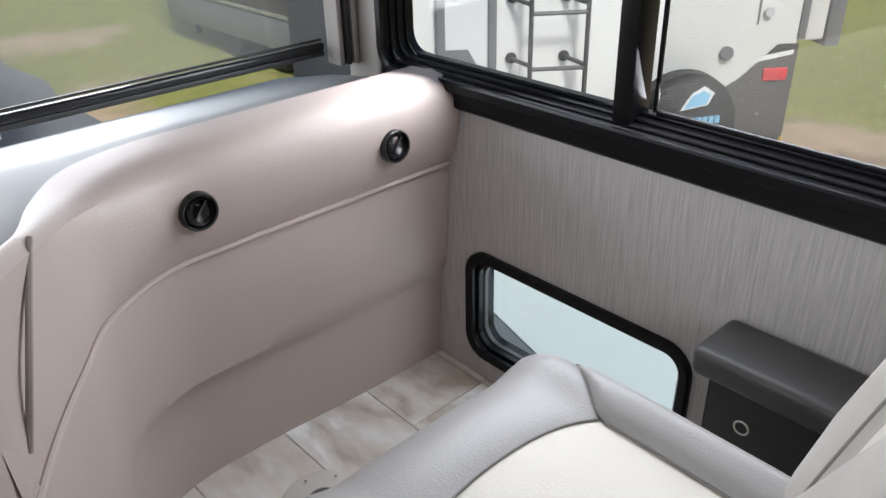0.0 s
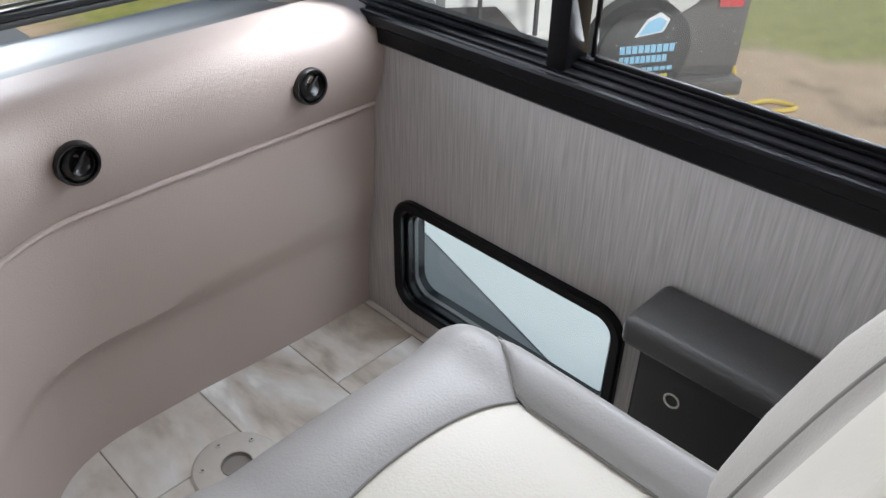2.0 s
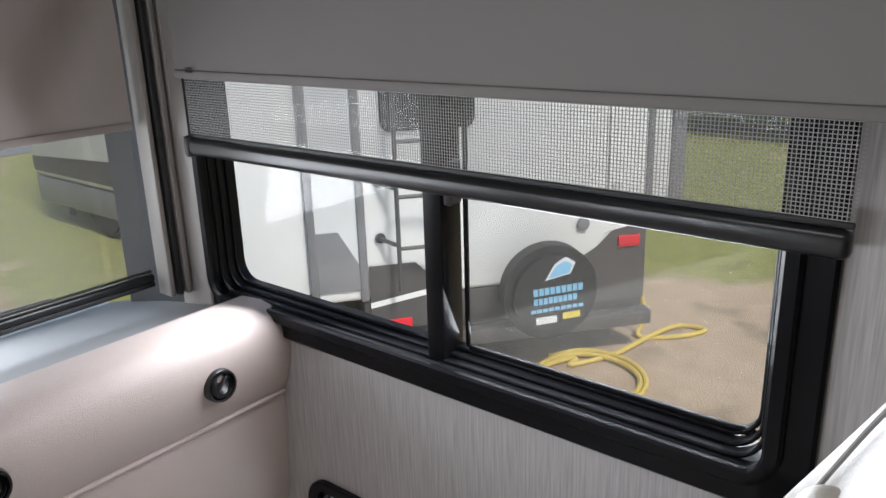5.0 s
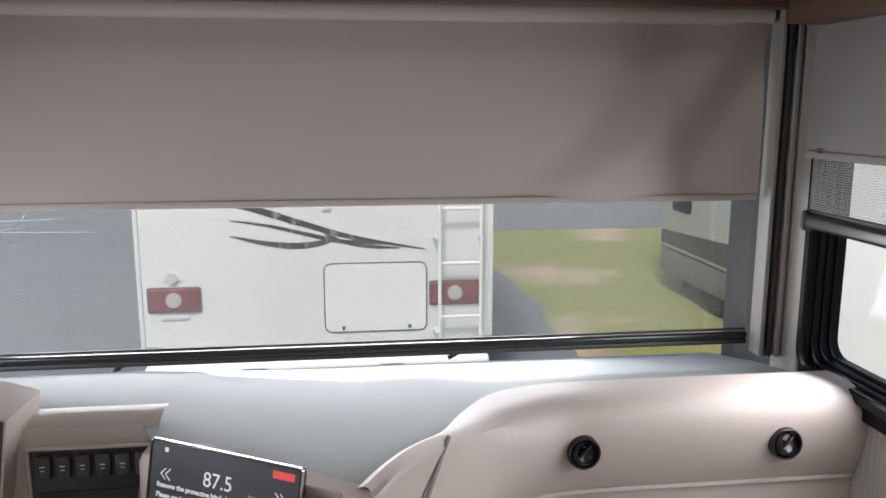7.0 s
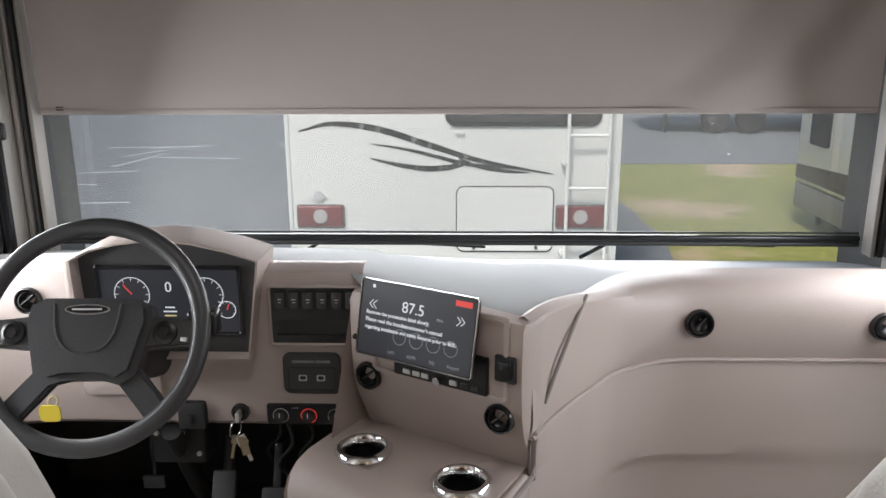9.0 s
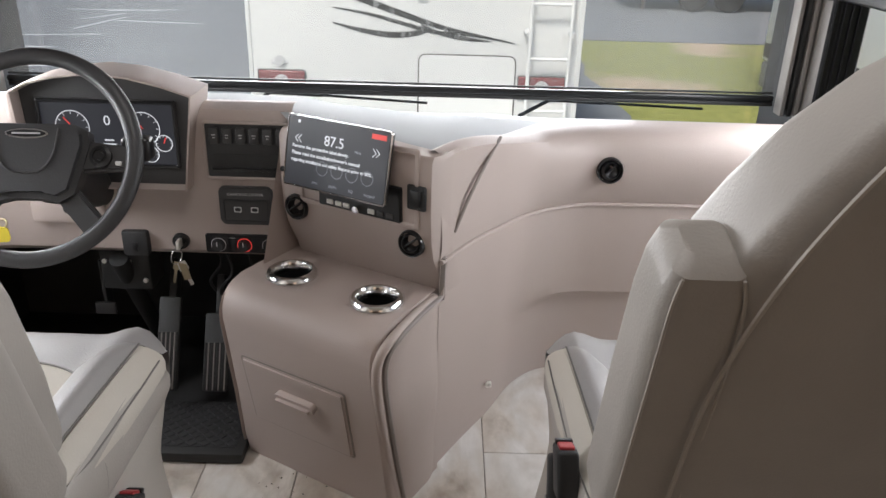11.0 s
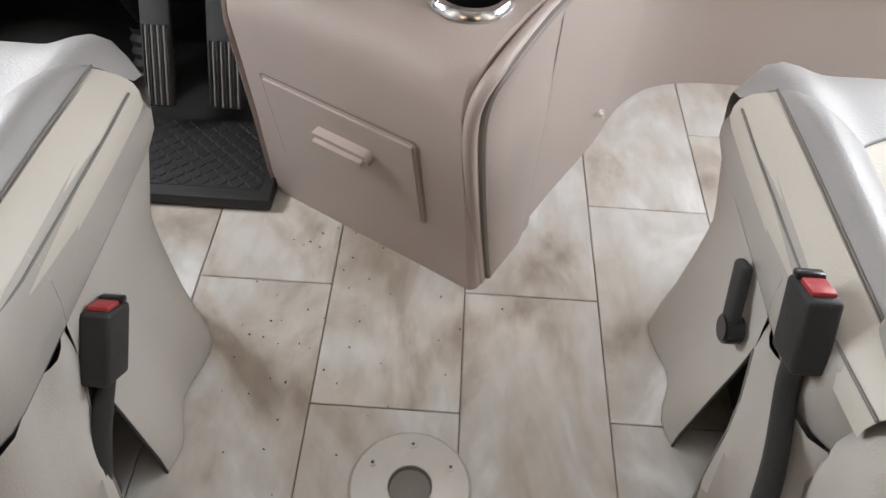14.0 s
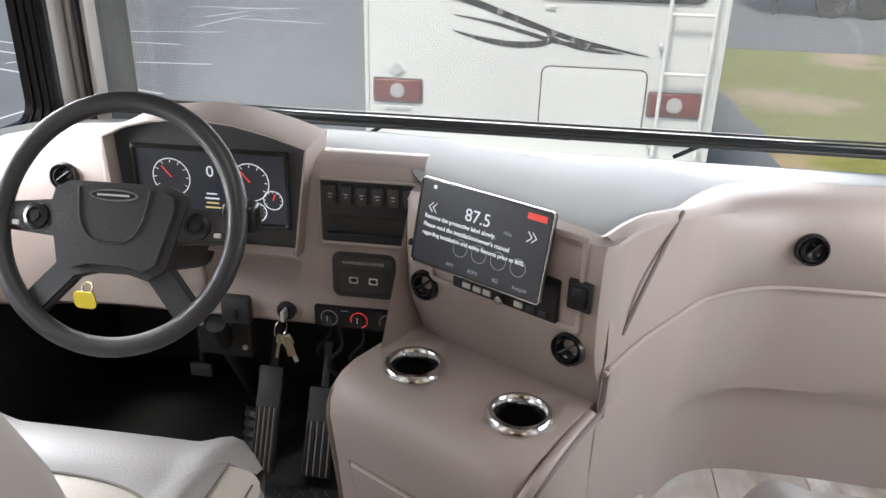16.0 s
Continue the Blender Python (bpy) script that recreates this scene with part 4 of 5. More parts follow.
for gx, gz, r in ((-0.702, 0.757, 0.036), (-0.550, 0.757, 0.036), (-0.748, 0.715, 0.017), (-0.715, 0.700, 0.017), (-0.540, 0.700, 0.018), (-0.508, 0.725, 0.018)):
    ga = part("gauge", torus(r, 0.0009, 36, 4, m=HP @ pose(gx, gz, G)), TXT, bi)
    for k in range(9):
        a = radians(210 - 30 * k)
        part("tick", box(r * 0.78, r * 0.95, -0.0006, 0.0006, 0, 0.0003, m=HP @ pose(gx, gz, G) @ pose(0, 0, 0, 0, 0, 210 - 30 * k)), TXT, ga, smooth=False)
    part("needle", box(0, r * 0.75, -0.0012, 0.0012, 0, 0.0004, m=HP @ pose(gx, gz, G) @ pose(0, 0, 0, 0, 0, 130 if r > .03 else 70)), REDTXT, ga, smooth=False)
writing("writing", "0", 0.030, HP @ pose(-0.626, 0.772, G), TXT, bi)
for k, wd in enumerate((0.020, 0.028, 0.024, 0.030)):
    part("text_bar", box(-0.626 - wd / 2, -0.626 + wd / 2, 0.728 - .009 * k, 0.731 - .009 * k, 0, 0.0003, m=HP @ pose(0, 0, G)), AMBER if k > 1 else TXT, bi, smooth=False)
part("left_pod", box(-0.838, -0.818, 0.84, 0.90, 0.63, 0.83, 0.008), TAUPE, bi)

# ---------------------------------------------------------------- steering wheel, column, pedals
wn_ = Vector((0.03, -0.87, 0.49)).normalized()
wx = Vector((1, 0.03, 0)).normalized()
WM = axes((-0.672, 0.605, 0.765), wx, wn_.cross(wx), wn_)
sw = thing("steering_wheel", "dark grey three-spoke steering wheel with oval badge", "steering wheel", at=WM)
part("rim", torus(0.194, 0.016, 72, 14), SWGREY, sw)
part("hub_cover", prism([(-0.104, 0.050), (-0.08, 0.062), (0.08, 0.062), (0.106, 0.050), (0.110, 0.02), (0.088, -0.070), (0.060, -0.088), (0.03, -0.080), (-0.03, -0.080), (-0.060, -0.088), (-0.088, -0.070), (-0.110, 0.02)], 0.040, pose(0, 0, -0.022), 0.012), SWGREY, sw)
for s in (-1, 1):
    part("pad_crease", tube(spline([(s * 0.058, 0.05, 0.0185), (s * 0.050, 0.0, 0.019), (s * 0.030, -0.028, 0.019), (0, -0.034, 0.019)], 5), 0.0022, 6), CHAR, sw)
    spk = part("side_spoke", prism([(s * 0.075, 0.035), (s * 0.195, 0.022), (s * 0.198, -0.020), (s * 0.075, -0.030)][::s], 0.020, pose(0, 0, -0.018), 0.006), CHAR, sw)
    part("button_pad", lathe([(0.0215, 0.0), (0.0205, 0.007), (0.014, 0.009), (0.0135, 0.006), (0.008, 0.006), (0.0075, 0.009), (0.0005, 0.009)], 26, m=pose(s * 0.132, 0.002, 0.0)), BLACK, spk)
    part("button", box(s * 0.165 - .006, s * 0.165 + .006, -0.014, -0.006, 0.0, 0.006, 0.002), PRINT, spk)
    part("lower_spoke", prism([(s * 0.055, -0.086), (s * 0.090, -0.060), (s * 0.150, -0.128), (s * 0.118, -0.158)][::s], 0.016, pose(0, 0, -0.020), 0.005), SWGREY, sw)
bd = part("badge", prism([(0.040 * math.cos(radians(a)), 0.0095 * math.sin(radians(a))) for a in range(0, 360, 15)], 0.003, pose(0, 0.040, 0.0175), 0.001), CHROME, sw)
part("badge_field", prism([(0.036 * math.cos(radians(a)), 0.0068 * math.sin(radians(a))) for a in range(0, 360, 15)], 0.0006, pose(0, 0.040, 0.0205)), BLACK, bd)
part("badge_bar", box(-0.026, 0.026, 0.0385, 0.0415, 0.0212, 0.0216), PRINT, bd, smooth=False)
col = thing("steering_column", "black steering column with stalk lever and shroud", "steering column")
cz_ = -wn_
base = Vector((-0.672, 0.605, 0.757))
part("shroud", lathe([(0.050, 0.025), (0.062, 0.04), (0.066, 0.10), (0.052, 0.22), (0.03, 0.40)], 24, m=axes(base, wx, cz_.cross(wx), cz_)), BLACKM, col)
part("lower_bracket", box(-0.735, -0.610, 0.93, 1.02, 0.32, 0.47, 0.01), RUBBER, col)
for x in (-0.72, -0.66, -0.625):
    part("bracket_bolt", cyl(0.006, 0.006, 10, m=face(x, 0.40 - 0.05 * (x > -0.65), 0.931)), STEEL, col)
part("shaft", tube([(-0.672, 0.90, 0.42), (-0.690, 1.15, 0.05)], 0.022, 12), RUBBER, col)
part("bellows", lathe([(0.035 + 0.006 * (k % 2), 0.012 * k) for k in range(12)], 20, m=pose(-0.64, 0.98, 0.012, -20)), RUBBER, col)
part("stalk_arm", tube([(-0.61, 0.66, 0.745), (-0.50, 0.648, 0.775)], 0.009, 10), BLACK, col)
part("stalk_head", box(-0.51, -0.455, 0.625, 0.662, 0.752, 0.800, 0.010, 3), BLACK, col)
part("tag_loop", torus(0.010, 0.0025, 18, 6, m=pose(-0.821, 0.715, 0.581, 60)), KEYM, col)
part("tag", prism(round_rect(0.042, 0.034, 0.010), 0.003, face(-0.826, 0.559, 0.710)), YTAG, col)
pk = thing("parking_brake_panel", "taupe lower panel with small lever behind wheel", "panel")
part("plate", box(-0.83, -0.66, 0.845, 0.862, 0.53, 0.60, 0.008), TAUPE, pk)
part("knob", cyl(0.012, 0.02, 16, m=face(-0.735, 0.572, 0.846), bev=0.004), BLACKM, pk)


def pedal(x0, x1, zb, yb, length, tilt, ribs, label):
    w = x1 - x0
    root = thing("pedal", label, "pedal", at=pose((x0 + x1) / 2, yb, zb, tilt), group="driver pedals")
    part("plate", box(-w / 2, w / 2, 0, length, -0.012, 0.004, 0.006), RUBBER, root)
    for k in range(ribs):
        x = -w / 2 + 0.006 + (w - 0.012) * k / (ribs - 1)
        part("rib", box(x - 0.0014, x + 0.0014, 0.004, length * 0.62, 0.003, 0.0075, 0.0008, 1), PILLAR if k % 2 else BLACKM, root)
    part("arm", box(-0.010, 0.010, length * .6, length + .10, -0.05, -0.012, 0.004), BLACKM, root)
    return root


pedal(-0.606, -0.550, 0.086, 0.842, 0.235, 62, 9, "black ribbed rubber brake pedal")
pedal(-0.499, -0.436, 0.066, 0.872, 0.200, 62, 8, "black ribbed rubber accelerator pedal, worn ribs")
cl = thing("dead_pedal", "small black pedal pad in the footwell", "pedal", group="driver pedals")
part("pad", box(-0.80, -0.745, 1.00, 1.012, 0.21, 0.245, 0.005), CHAR, cl)
part("arm", box(-0.778, -0.768, 1.01, 1.05, 0.22, 0.36, 0.003), BLACKM, cl)
mt = thing("rubber_mat", "black rubber diamond-plate mat by the pedals", "floor mat")
part("slab", box(-0.95, -0.350, 0.672, 0.885, 0.002, 0.030, 0.007, 2), RUBBER, mt)
part("border", box(-0.94, -0.372, 0.697, 0.87, 0.029, 0.032, 0.001), BLACKM, mt)
bmt = bmesh.new()
for j in range(12):
    for i in range(36):
        box(-0.009, 0.009, -0.002, 0.002, 0.030, 0.0345, 0.0012, 1, bm=bmt, m=pose(-0.93 + 0.0158 * i, 0.705 + 0.0145 * j, 0, 0, 0, 45 if (i + j) % 2 else -45))
tagged(part("tread_pattern", bmt, BLACKM, mt), kind="stuff")
cb = thing("loose_cable", "thin black cables hanging under the dashboard", "cable")
for x, dy in ((-0.43, 0.0), (-0.39, 0.03), (-0.47, 0.05)):
    part("wire", tube(spline([(x, 0.93 + dy, 0.46), (x + .02, 0.93 + dy, 0.38), (x - .02, 0.96 + dy, 0.30), (x + .05, 1.05 + dy, 0.16)], 6), 0.004, 6), BLACKM, cb)


# ---------------------------------------------------------------- seats
def cushion(w, d, h, r, seg=5, dome=0.0, m=None):
    bm = box(-w / 2, w / 2, -d / 2, d / 2, -h / 2, h / 2, r, seg)
    bmesh.ops.subdivide_edges(bm, edges=bm.edges[:], cuts=1, use_grid_fill=True)
    for v in bm.verts:
        if v.co.z > 0:
            v.co.z += dome * (1 - (2 * v.co.x / w) ** 2) * (1 - (2 * v.co.y / d) ** 2)
    if m:
        bmesh.ops.transform(bm, matrix=m, verts=bm.verts)
    return bm


def capped(rows, both=True):
    """A closed loft with its last ring, and its first too, filled in."""
    bm = loft(rows, close=True)
    bm.verts.ensure_lookup_table()
    k, n_ = len(rows[0]), len(bm.verts)
    bm.faces.new([bm.verts[i] for i in range(n_ - k, n_)])
    if both:
        bm.faces.new([bm.verts[i] for i in range(k)][::-1])
    return bm


def ease(table, t):
    """Straight interpolation in a table of (place, value) pairs."""
    for (a, va), (b, vb) in zip(table, table[1:]):
        if t <= b:
            return va + (vb - va) * max(0, (t - a) / (b - a))
    return table[-1][1]


INS = [(-0.30, 0.160), (0.083, 0.165), (0.140, 0.208), (0.180, 0.234), (0.205, 0.266), (0.235, 0.268), (0.265, 0.262), (0.30, 0.24)]
OUT = [(-0.30, 0.250), (-0.10, 0.266), (0.10, 0.270), (0.18, 0.270), (0.205, 0.267), (0.28, 0.25)]


def seat_top(x, y):
    """Height of the cushion before its panels are padded."""
    side = max(0.0, (abs(x) - 0.15) / 0.12)
    z = 0.444 + 0.018 * smooth01(0.0, 0.6, side) - 0.050 * smooth01(0.45, 1.1, side) ** 1.5
    return z - 0.056 * max(0.0, (y - 0.165) / 0.125) ** 2.2 * (1 - 0.35 * side)


def pad(a, b):
    return (1 - abs(2 * a - 1) ** 5) * (1 - abs(2 * b - 1) ** 5)


def patch(fx, nu, nv, puff):
    """A padded panel: fx(u, v) gives x, y for u, v from 0 to 1."""
    rows = []
    for j in range(nv + 1):
        row = []
        for i in range(nu + 1):
            u, v = i / nu, j / nv
            x, y = fx(u, v)
            row.append((x, y, seat_top(x, y) - 0.006 + puff * pad(u, v)))
        rows.append(row)
    return rows


def skirt_ring(hw, f, b, r, y_front, y_rear):
    """Round the chair once, from the slit's front edge over front, far side and back to its rear edge; aisle side at -x."""
    def run(p, q, n):
        return [(p[0] + (q[0] - p[0]) * k / n, p[1] + (q[1] - p[1]) * k / n) for k in range(n)]

    def bend(cx_, cy_, a0, n=6):
        return [(cx_ + r * math.cos(radians(a0 - 90 * k / n)), cy_ + r * math.sin(radians(a0 - 90 * k / n))) for k in range(n)]
    return (run((-hw, y_front), (-hw, f - r), 10) + bend(-hw + r, f - r, 180) + run((-hw + r, f), (hw - r, f), 14) + bend(hw - r, f - r, 90)
            + run((hw, f - r), (hw, b + r), 14) + bend(hw - r, b + r, 0) + run((hw - r, b), (-hw + r, b), 14) + bend(-hw + r, b + r, -90) + run((-hw, b + r), (-hw, y_rear), 8) + [(-hw, y_rear)])


def seat(at, s, label, lever, back=-0.27, arm=(-0.305, 0.487), buckle=((-0.284, -0.140, 0.466), (-0.268, -0.255, 0.16))):
    """A captain's chair in a loose cover. s: +1 if its aisle side is at its own left."""
    root = thing("captain_chair", label, "seat", at=at, group="cab seats")
    # loose skirt to the floor with a slit for the belt buckle
    rows = []
    for z, hw, f, b in ((0.004, 0.284, 0.222, -0.33), (0.04, 0.282, 0.221, -0.325), (0.10, 0.274, 0.218, -0.31), (0.16, 0.267, 0.217, -0.30), (0.20, 0.262, 0.218, -0.29), (0.235, 0.259, 0.220, -0.28), (0.262, 0.258, 0.238, -0.27), (0.30, 0.262, 0.255, -0.26), (0.325, 0.264, 0.268, -0.255)):
        q = max(0.0, 1 - z / 0.262)
        ring = skirt_ring(hw, f, b, 0.07 + 0.04 * z, -0.072 + 0.012 * q, -0.0725 - 0.12 * q)
        row = []
        for k, (x, y) in enumerate(ring):
            fold = 0.010 * q * math.sin(k * 0.85 + 3 * z) + (0.012 * math.sin(k * 0.9 + 22 * z) * math.sin(9 * z + 1) if k > 66 else 0.0)
            d = Vector((x, y - 0.0, 0)).normalized()
            row.append((s * (x + d.x * fold), y + d.y * fold, z))
        rows.append(row)
    part("skirt", loft(rows), SKIRT, root, "pale cloth skirt down to the floor")
    for edge_k in (0, -1):
        part("slit_edge", tube([Vector(r_[edge_k]) for r_ in rows[:7]], 0.0022, 6), THREAD if edge_k else BLACKM, root)
    part("pedestal", box(-0.19, 0.19, -0.22, 0.14, 0.004, 0.24, 0.01), CHAR, root, "dark metal pedestal under the cover")
    # side band of the cushion, all round
    rows = []
    for z, g in ((0.322, 0.000), (0.330, 0.004), (0.36, 0.009), (0.39, 0.010), (0.415, 0.006), (0.424, 0.000)):
        ring = skirt_ring(0.262 + g, 0.268 + g * 1.5, -0.255, 0.085, -0.072, -0.0725)
        rows.append([(s * x, y, z - 0.055 * (z - 0.322) / 0.1 * smooth01(0.08, 0.22, y)) for x, y in ring])
    sq = part("squab", loft(rows), LEATHER_G, root, "grey leatherette seat cushion")
    part("lower_seam", tube([Vector(p) + Vector((0, 0, 0.002)) for p in rows[0]], 0.0020, 6), THREAD, sq)

    def yf(c):
        return 0.127 - 0.044 * abs(c) ** 2.2

    def ins(u, v):
        c = 2 * u - 1
        y = -0.30 + (yf(c) + 0.30) * v
        return c * ease(INS, y), y

    def roll(u, v):
        c = 2 * u - 1
        y = yf(c) + (0.290 - 0.062 * abs(c) ** 4 - yf(c)) * v
        return c * ease(INS, y), y
    part("insert", loft(patch(ins, 22, 18, 0.010)), LEATHER_C, sq, "cream leatherette insert")
    rl = patch(roll, 30, 14, 0.009)
    last = [Vector(p) for p in rl[-1]]
    for dz, dy in ((-0.010, 0.005), (-0.024, 0.004), (-0.045, -0.004)):
        rl.append([p + Vector((0, dy, min(0, max(0.335 - p.z, dz)))) for p in last])
    part("front_roll", loft(rl), LEATHER_R, sq, "grey front roll")
    part("seam", tube([Vector((*ins(u / 24, 1), 0)) + Vector((0, 0, seat_top(*ins(u / 24, 1)) - 0.004)) for u in range(25)], 0.0019, 6), THREAD, sq)
    for q in (-1, 1):
        def bol(u, v):
            y = -0.26 + 0.439 * v
            a, b = ease(INS, y), ease([(-0.30, 0.226), (0.05, 0.234), (0.18, 0.238)], y)
            return q * (a + (b - a) * u), y

        def strip(u, v):
            y = -0.26 + 0.463 * v
            a, b = ease([(-0.30, 0.226), (0.05, 0.234), (0.18, 0.238), (0.205, 0.258)], y), ease(OUT, y)
            return q * (a + (b - a) * u), y
        part("side_bolster", loft(patch(bol, 8, 20, 0.019)), LEATHER_R, sq, "grey side bolster")
        st = patch(strip, 8, 20, 0.007)
        st = [row + [Vector(row[-1]) + Vector((q * 0.004, 0, -0.010)), Vector(row[-1]) + Vector((q * 0.004, 0, -0.026))] for row in st]
        part("side_strip", loft(st), LEATHER_C, sq, "cream side strip")
        for u, fn in ((0, bol), (0, strip), (1, strip)):
            ln = [Vector((*fn(u, k / 20), 0)) for k in range(20)]
            part("piping", tube([p + Vector((0, 0, seat_top(p.x, p.y) - 0.003)) for p in ln], 0.0017, 6), THREAD, sq)
    # backrest, leaning back, with deep side wings
    B = pose(0, back, 0.40, 17)
    PROF = ((-0.02, 0.225, 0.075, 0.060), (0.05, 0.243, 0.082, 0.068), (0.15, 0.250, 0.084, 0.072), (0.28, 0.252, 0.084, 0.070), (0.40, 0.248, 0.080, 0.058), (0.50, 0.230, 0.075, 0.042), (0.58, 0.205, 0.070, 0.030), (0.65, 0.172, 0.064, 0.022), (0.71, 0.132, 0.056, 0.014), (0.755, 0.088, 0.044, 0.006), (0.775, 0.045, 0.028, 0.0))
    rows = []
    for z, hw, th, wing in PROF:
        row = []
        for x, yy in round_rect(1, 1, 0.30, 10):
            crease = 0.004 * math.sin(26 * z + 7 * x) * (1 if yy < 0 else 0) * smooth01(0.5, 0.0, z)
            row.append(B @ Vector((hw * 2 * x, th * 2 * yy + wing * smooth01(0.45, 0.95, abs(2 * x)) * (1 if yy > 0 else 0) + crease, z)))
        rows.append(row)
    br = part("backrest", capped(rows), LEATHER_G, root, "grey leatherette backrest with curved wings")
    part("insert", cushion(0.24, 0.52, 0.05, 0.024, 5, 0.006, B @ pose(0, 0.066, 0.33, -90)), LEATHER_C, br, "cream leatherette insert")
    for q in (-1, 1):
        fr = [B @ Vector((q * hw * 0.62, th + wing * smooth01(0.45, 0.95, 0.62) + 0.002, z)) for z, hw, th, wing in PROF[:-2]]
        part("front_seam", tube(spline(fr, 4), 0.002, 6), THREAD, br)
    bs = [B @ Vector((-hw * 0.86, -th * 0.93, z)) for z, hw, th, wing in PROF[:-1]] + [B @ Vector((hw * 0.86, -th * 0.93, z)) for z, hw, th, wing in reversed(PROF[:-1])]
    part("back_seam", tube(spline(bs, 4), 0.0028, 6), SKIRT, br, "piped seam of the back panel")
    hr = part("headrest", cushion(0.22, 0.09, 0.13, 0.04, 6, 0.01, B @ pose(0, 0.015, 0.86)), LEATHER_G, root)
    for x in (-0.06, 0.06):
        part("headrest_post", cyl(0.006, 0.06, 10, m=B @ pose(x, 0.01, 0.755)), CHROME, hr)
    # aisle armrest folded upright: flat back, rounded nose
    q = -s
    A = pose(q * 0.236, arm[0], arm[1], 17)
    ARM = ((0.0, 0.026, 0.030), (0.012, 0.038, 0.046), (0.04, 0.045, 0.058), (0.10, 0.047, 0.061), (0.25, 0.047, 0.060), (0.38, 0.046, 0.056), (0.43, 0.043, 0.050), (0.458, 0.036, 0.044), (0.470, 0.022, 0.026))
    rows = [[A @ Vector((wx_ * 2 * x, dy * 2 * y + 0.010 * smooth01(0.1, 0.0, z), z)) for x, y in round_rect(1, 1, 0.24, 7)] for z, wx_, dy in ARM]
    am = part("armrest", capped(rows), LEATHER_G, root, "armrest folded upright")
    for e in (-1, 1):
        part("arm_seam", tube(spline([A @ Vector((e * wx_ * 0.78, -dy - 0.0005 + 0.010 * smooth01(0.1, 0.0, z), z)) for z, wx_, dy in ARM[1:8]], 4), 0.0018, 6), SKIRT, am)
    part("pivot", cyl(0.024, 0.07, 16, m=axes(A @ Vector((q * 0.015, 0.005, 0.06)), (0, 1, 0), (0, 0, 1), (-q, 0, 0))), BLACKM, root)
    # belt buckle on its curved stalk
    top, foot = (Vector((s * p[0], p[1], p[2])) for p in buckle)
    up = (top - foot).normalized()
    H = axes(top - up * 0.088, Vector((1, 0, 0)), up.cross(Vector((1, 0, 0))), up)
    bu = part("belt_buckle", box(-0.017, 0.017, -0.027, 0.027, 0.0, 0.082, 0.006, 3, m=H), BLACKM, root, "black buckle with red button")
    part("button", box(-0.012, 0.012, -0.019, 0.010, 0.080, 0.087, 0.003, 2, m=H), REDB, bu)
    part("slot_lip", box(-0.014, 0.014, 0.012, 0.025, 0.080, 0.089, 0.003, 2, m=H), BLACK, bu)
    line = spline([foot, foot.lerp(top, 0.35) + Vector((0, -0.010, 0)), foot.lerp(top, 0.62) + Vector((0, 0.006, 0)), top - up * 0.075], 6)
    rows = [[p + Vector((0.011 * math.cos(a), (0.019 + 0.003 * math.sin(k * 0.35)) * math.sin(a), 0)) for a in [2 * math.pi * i / 12 for i in range(12)]] for k, p in enumerate(line)]
    part("stalk", capped(rows), BLACKM, bu)
    part("stalk_foot", cyl(0.027, 0.022, 24, m=axes(foot + Vector((s * 0.010, 0, 0)), (0, 1, 0), (0, 0, 1), (-s, 0, 0)), bev=0.005), BLACKM, bu)
    rows = []
    for k in range(15):
        z = 0.004 + 0.033 * k
        swell = 1.0 - 0.18 * math.cos(z * 9) - 0.35 * smooth01(0.36, 0.47, z)
        rows.append([(-s * (0.160 + (0.092 * swell + 0.008 * math.sin(5 * a + 14 * z) + 0.005 * math.sin(11 * a - 30 * z)) * math.cos(a)),
                      -0.315 + (0.105 * swell + 0.007 * math.sin(7 * a - 18 * z)) * math.sin(a), z) for a in [2 * math.pi * i / 40 for i in range(40)]])
    part("bunched_cover", capped(rows), SKIRT, root, "loose cover bunched in folds behind the buckle")
    if lever:
        lv = part("recline_lever", box(-0.008, 0.008, -0.015, 0.015, -0.055, 0.050, 0.007, 3, m=pose(-s * 0.276, -0.018, 0.285, -24)), BLACKM, root)
        part("lever_pivot", cyl(0.019, 0.024, 18, m=axes((-s * 0.262, -0.034, 0.250), (0, 1, 0), (0, 0, 1), (-s, 0, 0)), bev=0.003), BLACK, lv)
    return root


seat(pose(0.585, 0.325, 0, 0, 0, 0), 1, "grey and cream leatherette captain's chair, passenger side", True)
seat(pose(-0.674, 0.235, 0) @ Matrix.Diagonal((1, 1, 1.08, 1)), -1, "grey and cream leatherette captain's chair at the wheel", False,
     -0.205, (-0.225, 0.412), ((-0.278, -0.021, 0.302), (-0.262, -0.150, 0.11)))

# wall-side black armrest pod
ap = thing("armrest_pod", "black moulded armrest box on the side wall", "armrest")
part("box", box(1.015, 1.108, 0.05, 0.385, 0.10, 0.398, 0.012, 2), BLACKM, ap)
part("front_rib", box(1.03, 1.095, 0.3855, 0.392, 0.14, 0.39, 0.004, 2), BLACKM, ap)
part("pad", box(0.985, 1.109, 0.03, 0.408, 0.395, 0.447, 0.014, 3), CHAR, ap)
part("socket_ring", torus(0.012, 0.0018, 24, 6, m=axes((1.0140, 0.318, 0.318), (0, -1, 0), (0, 0, 1), (-1, 0, 0))), STEEL, ap)


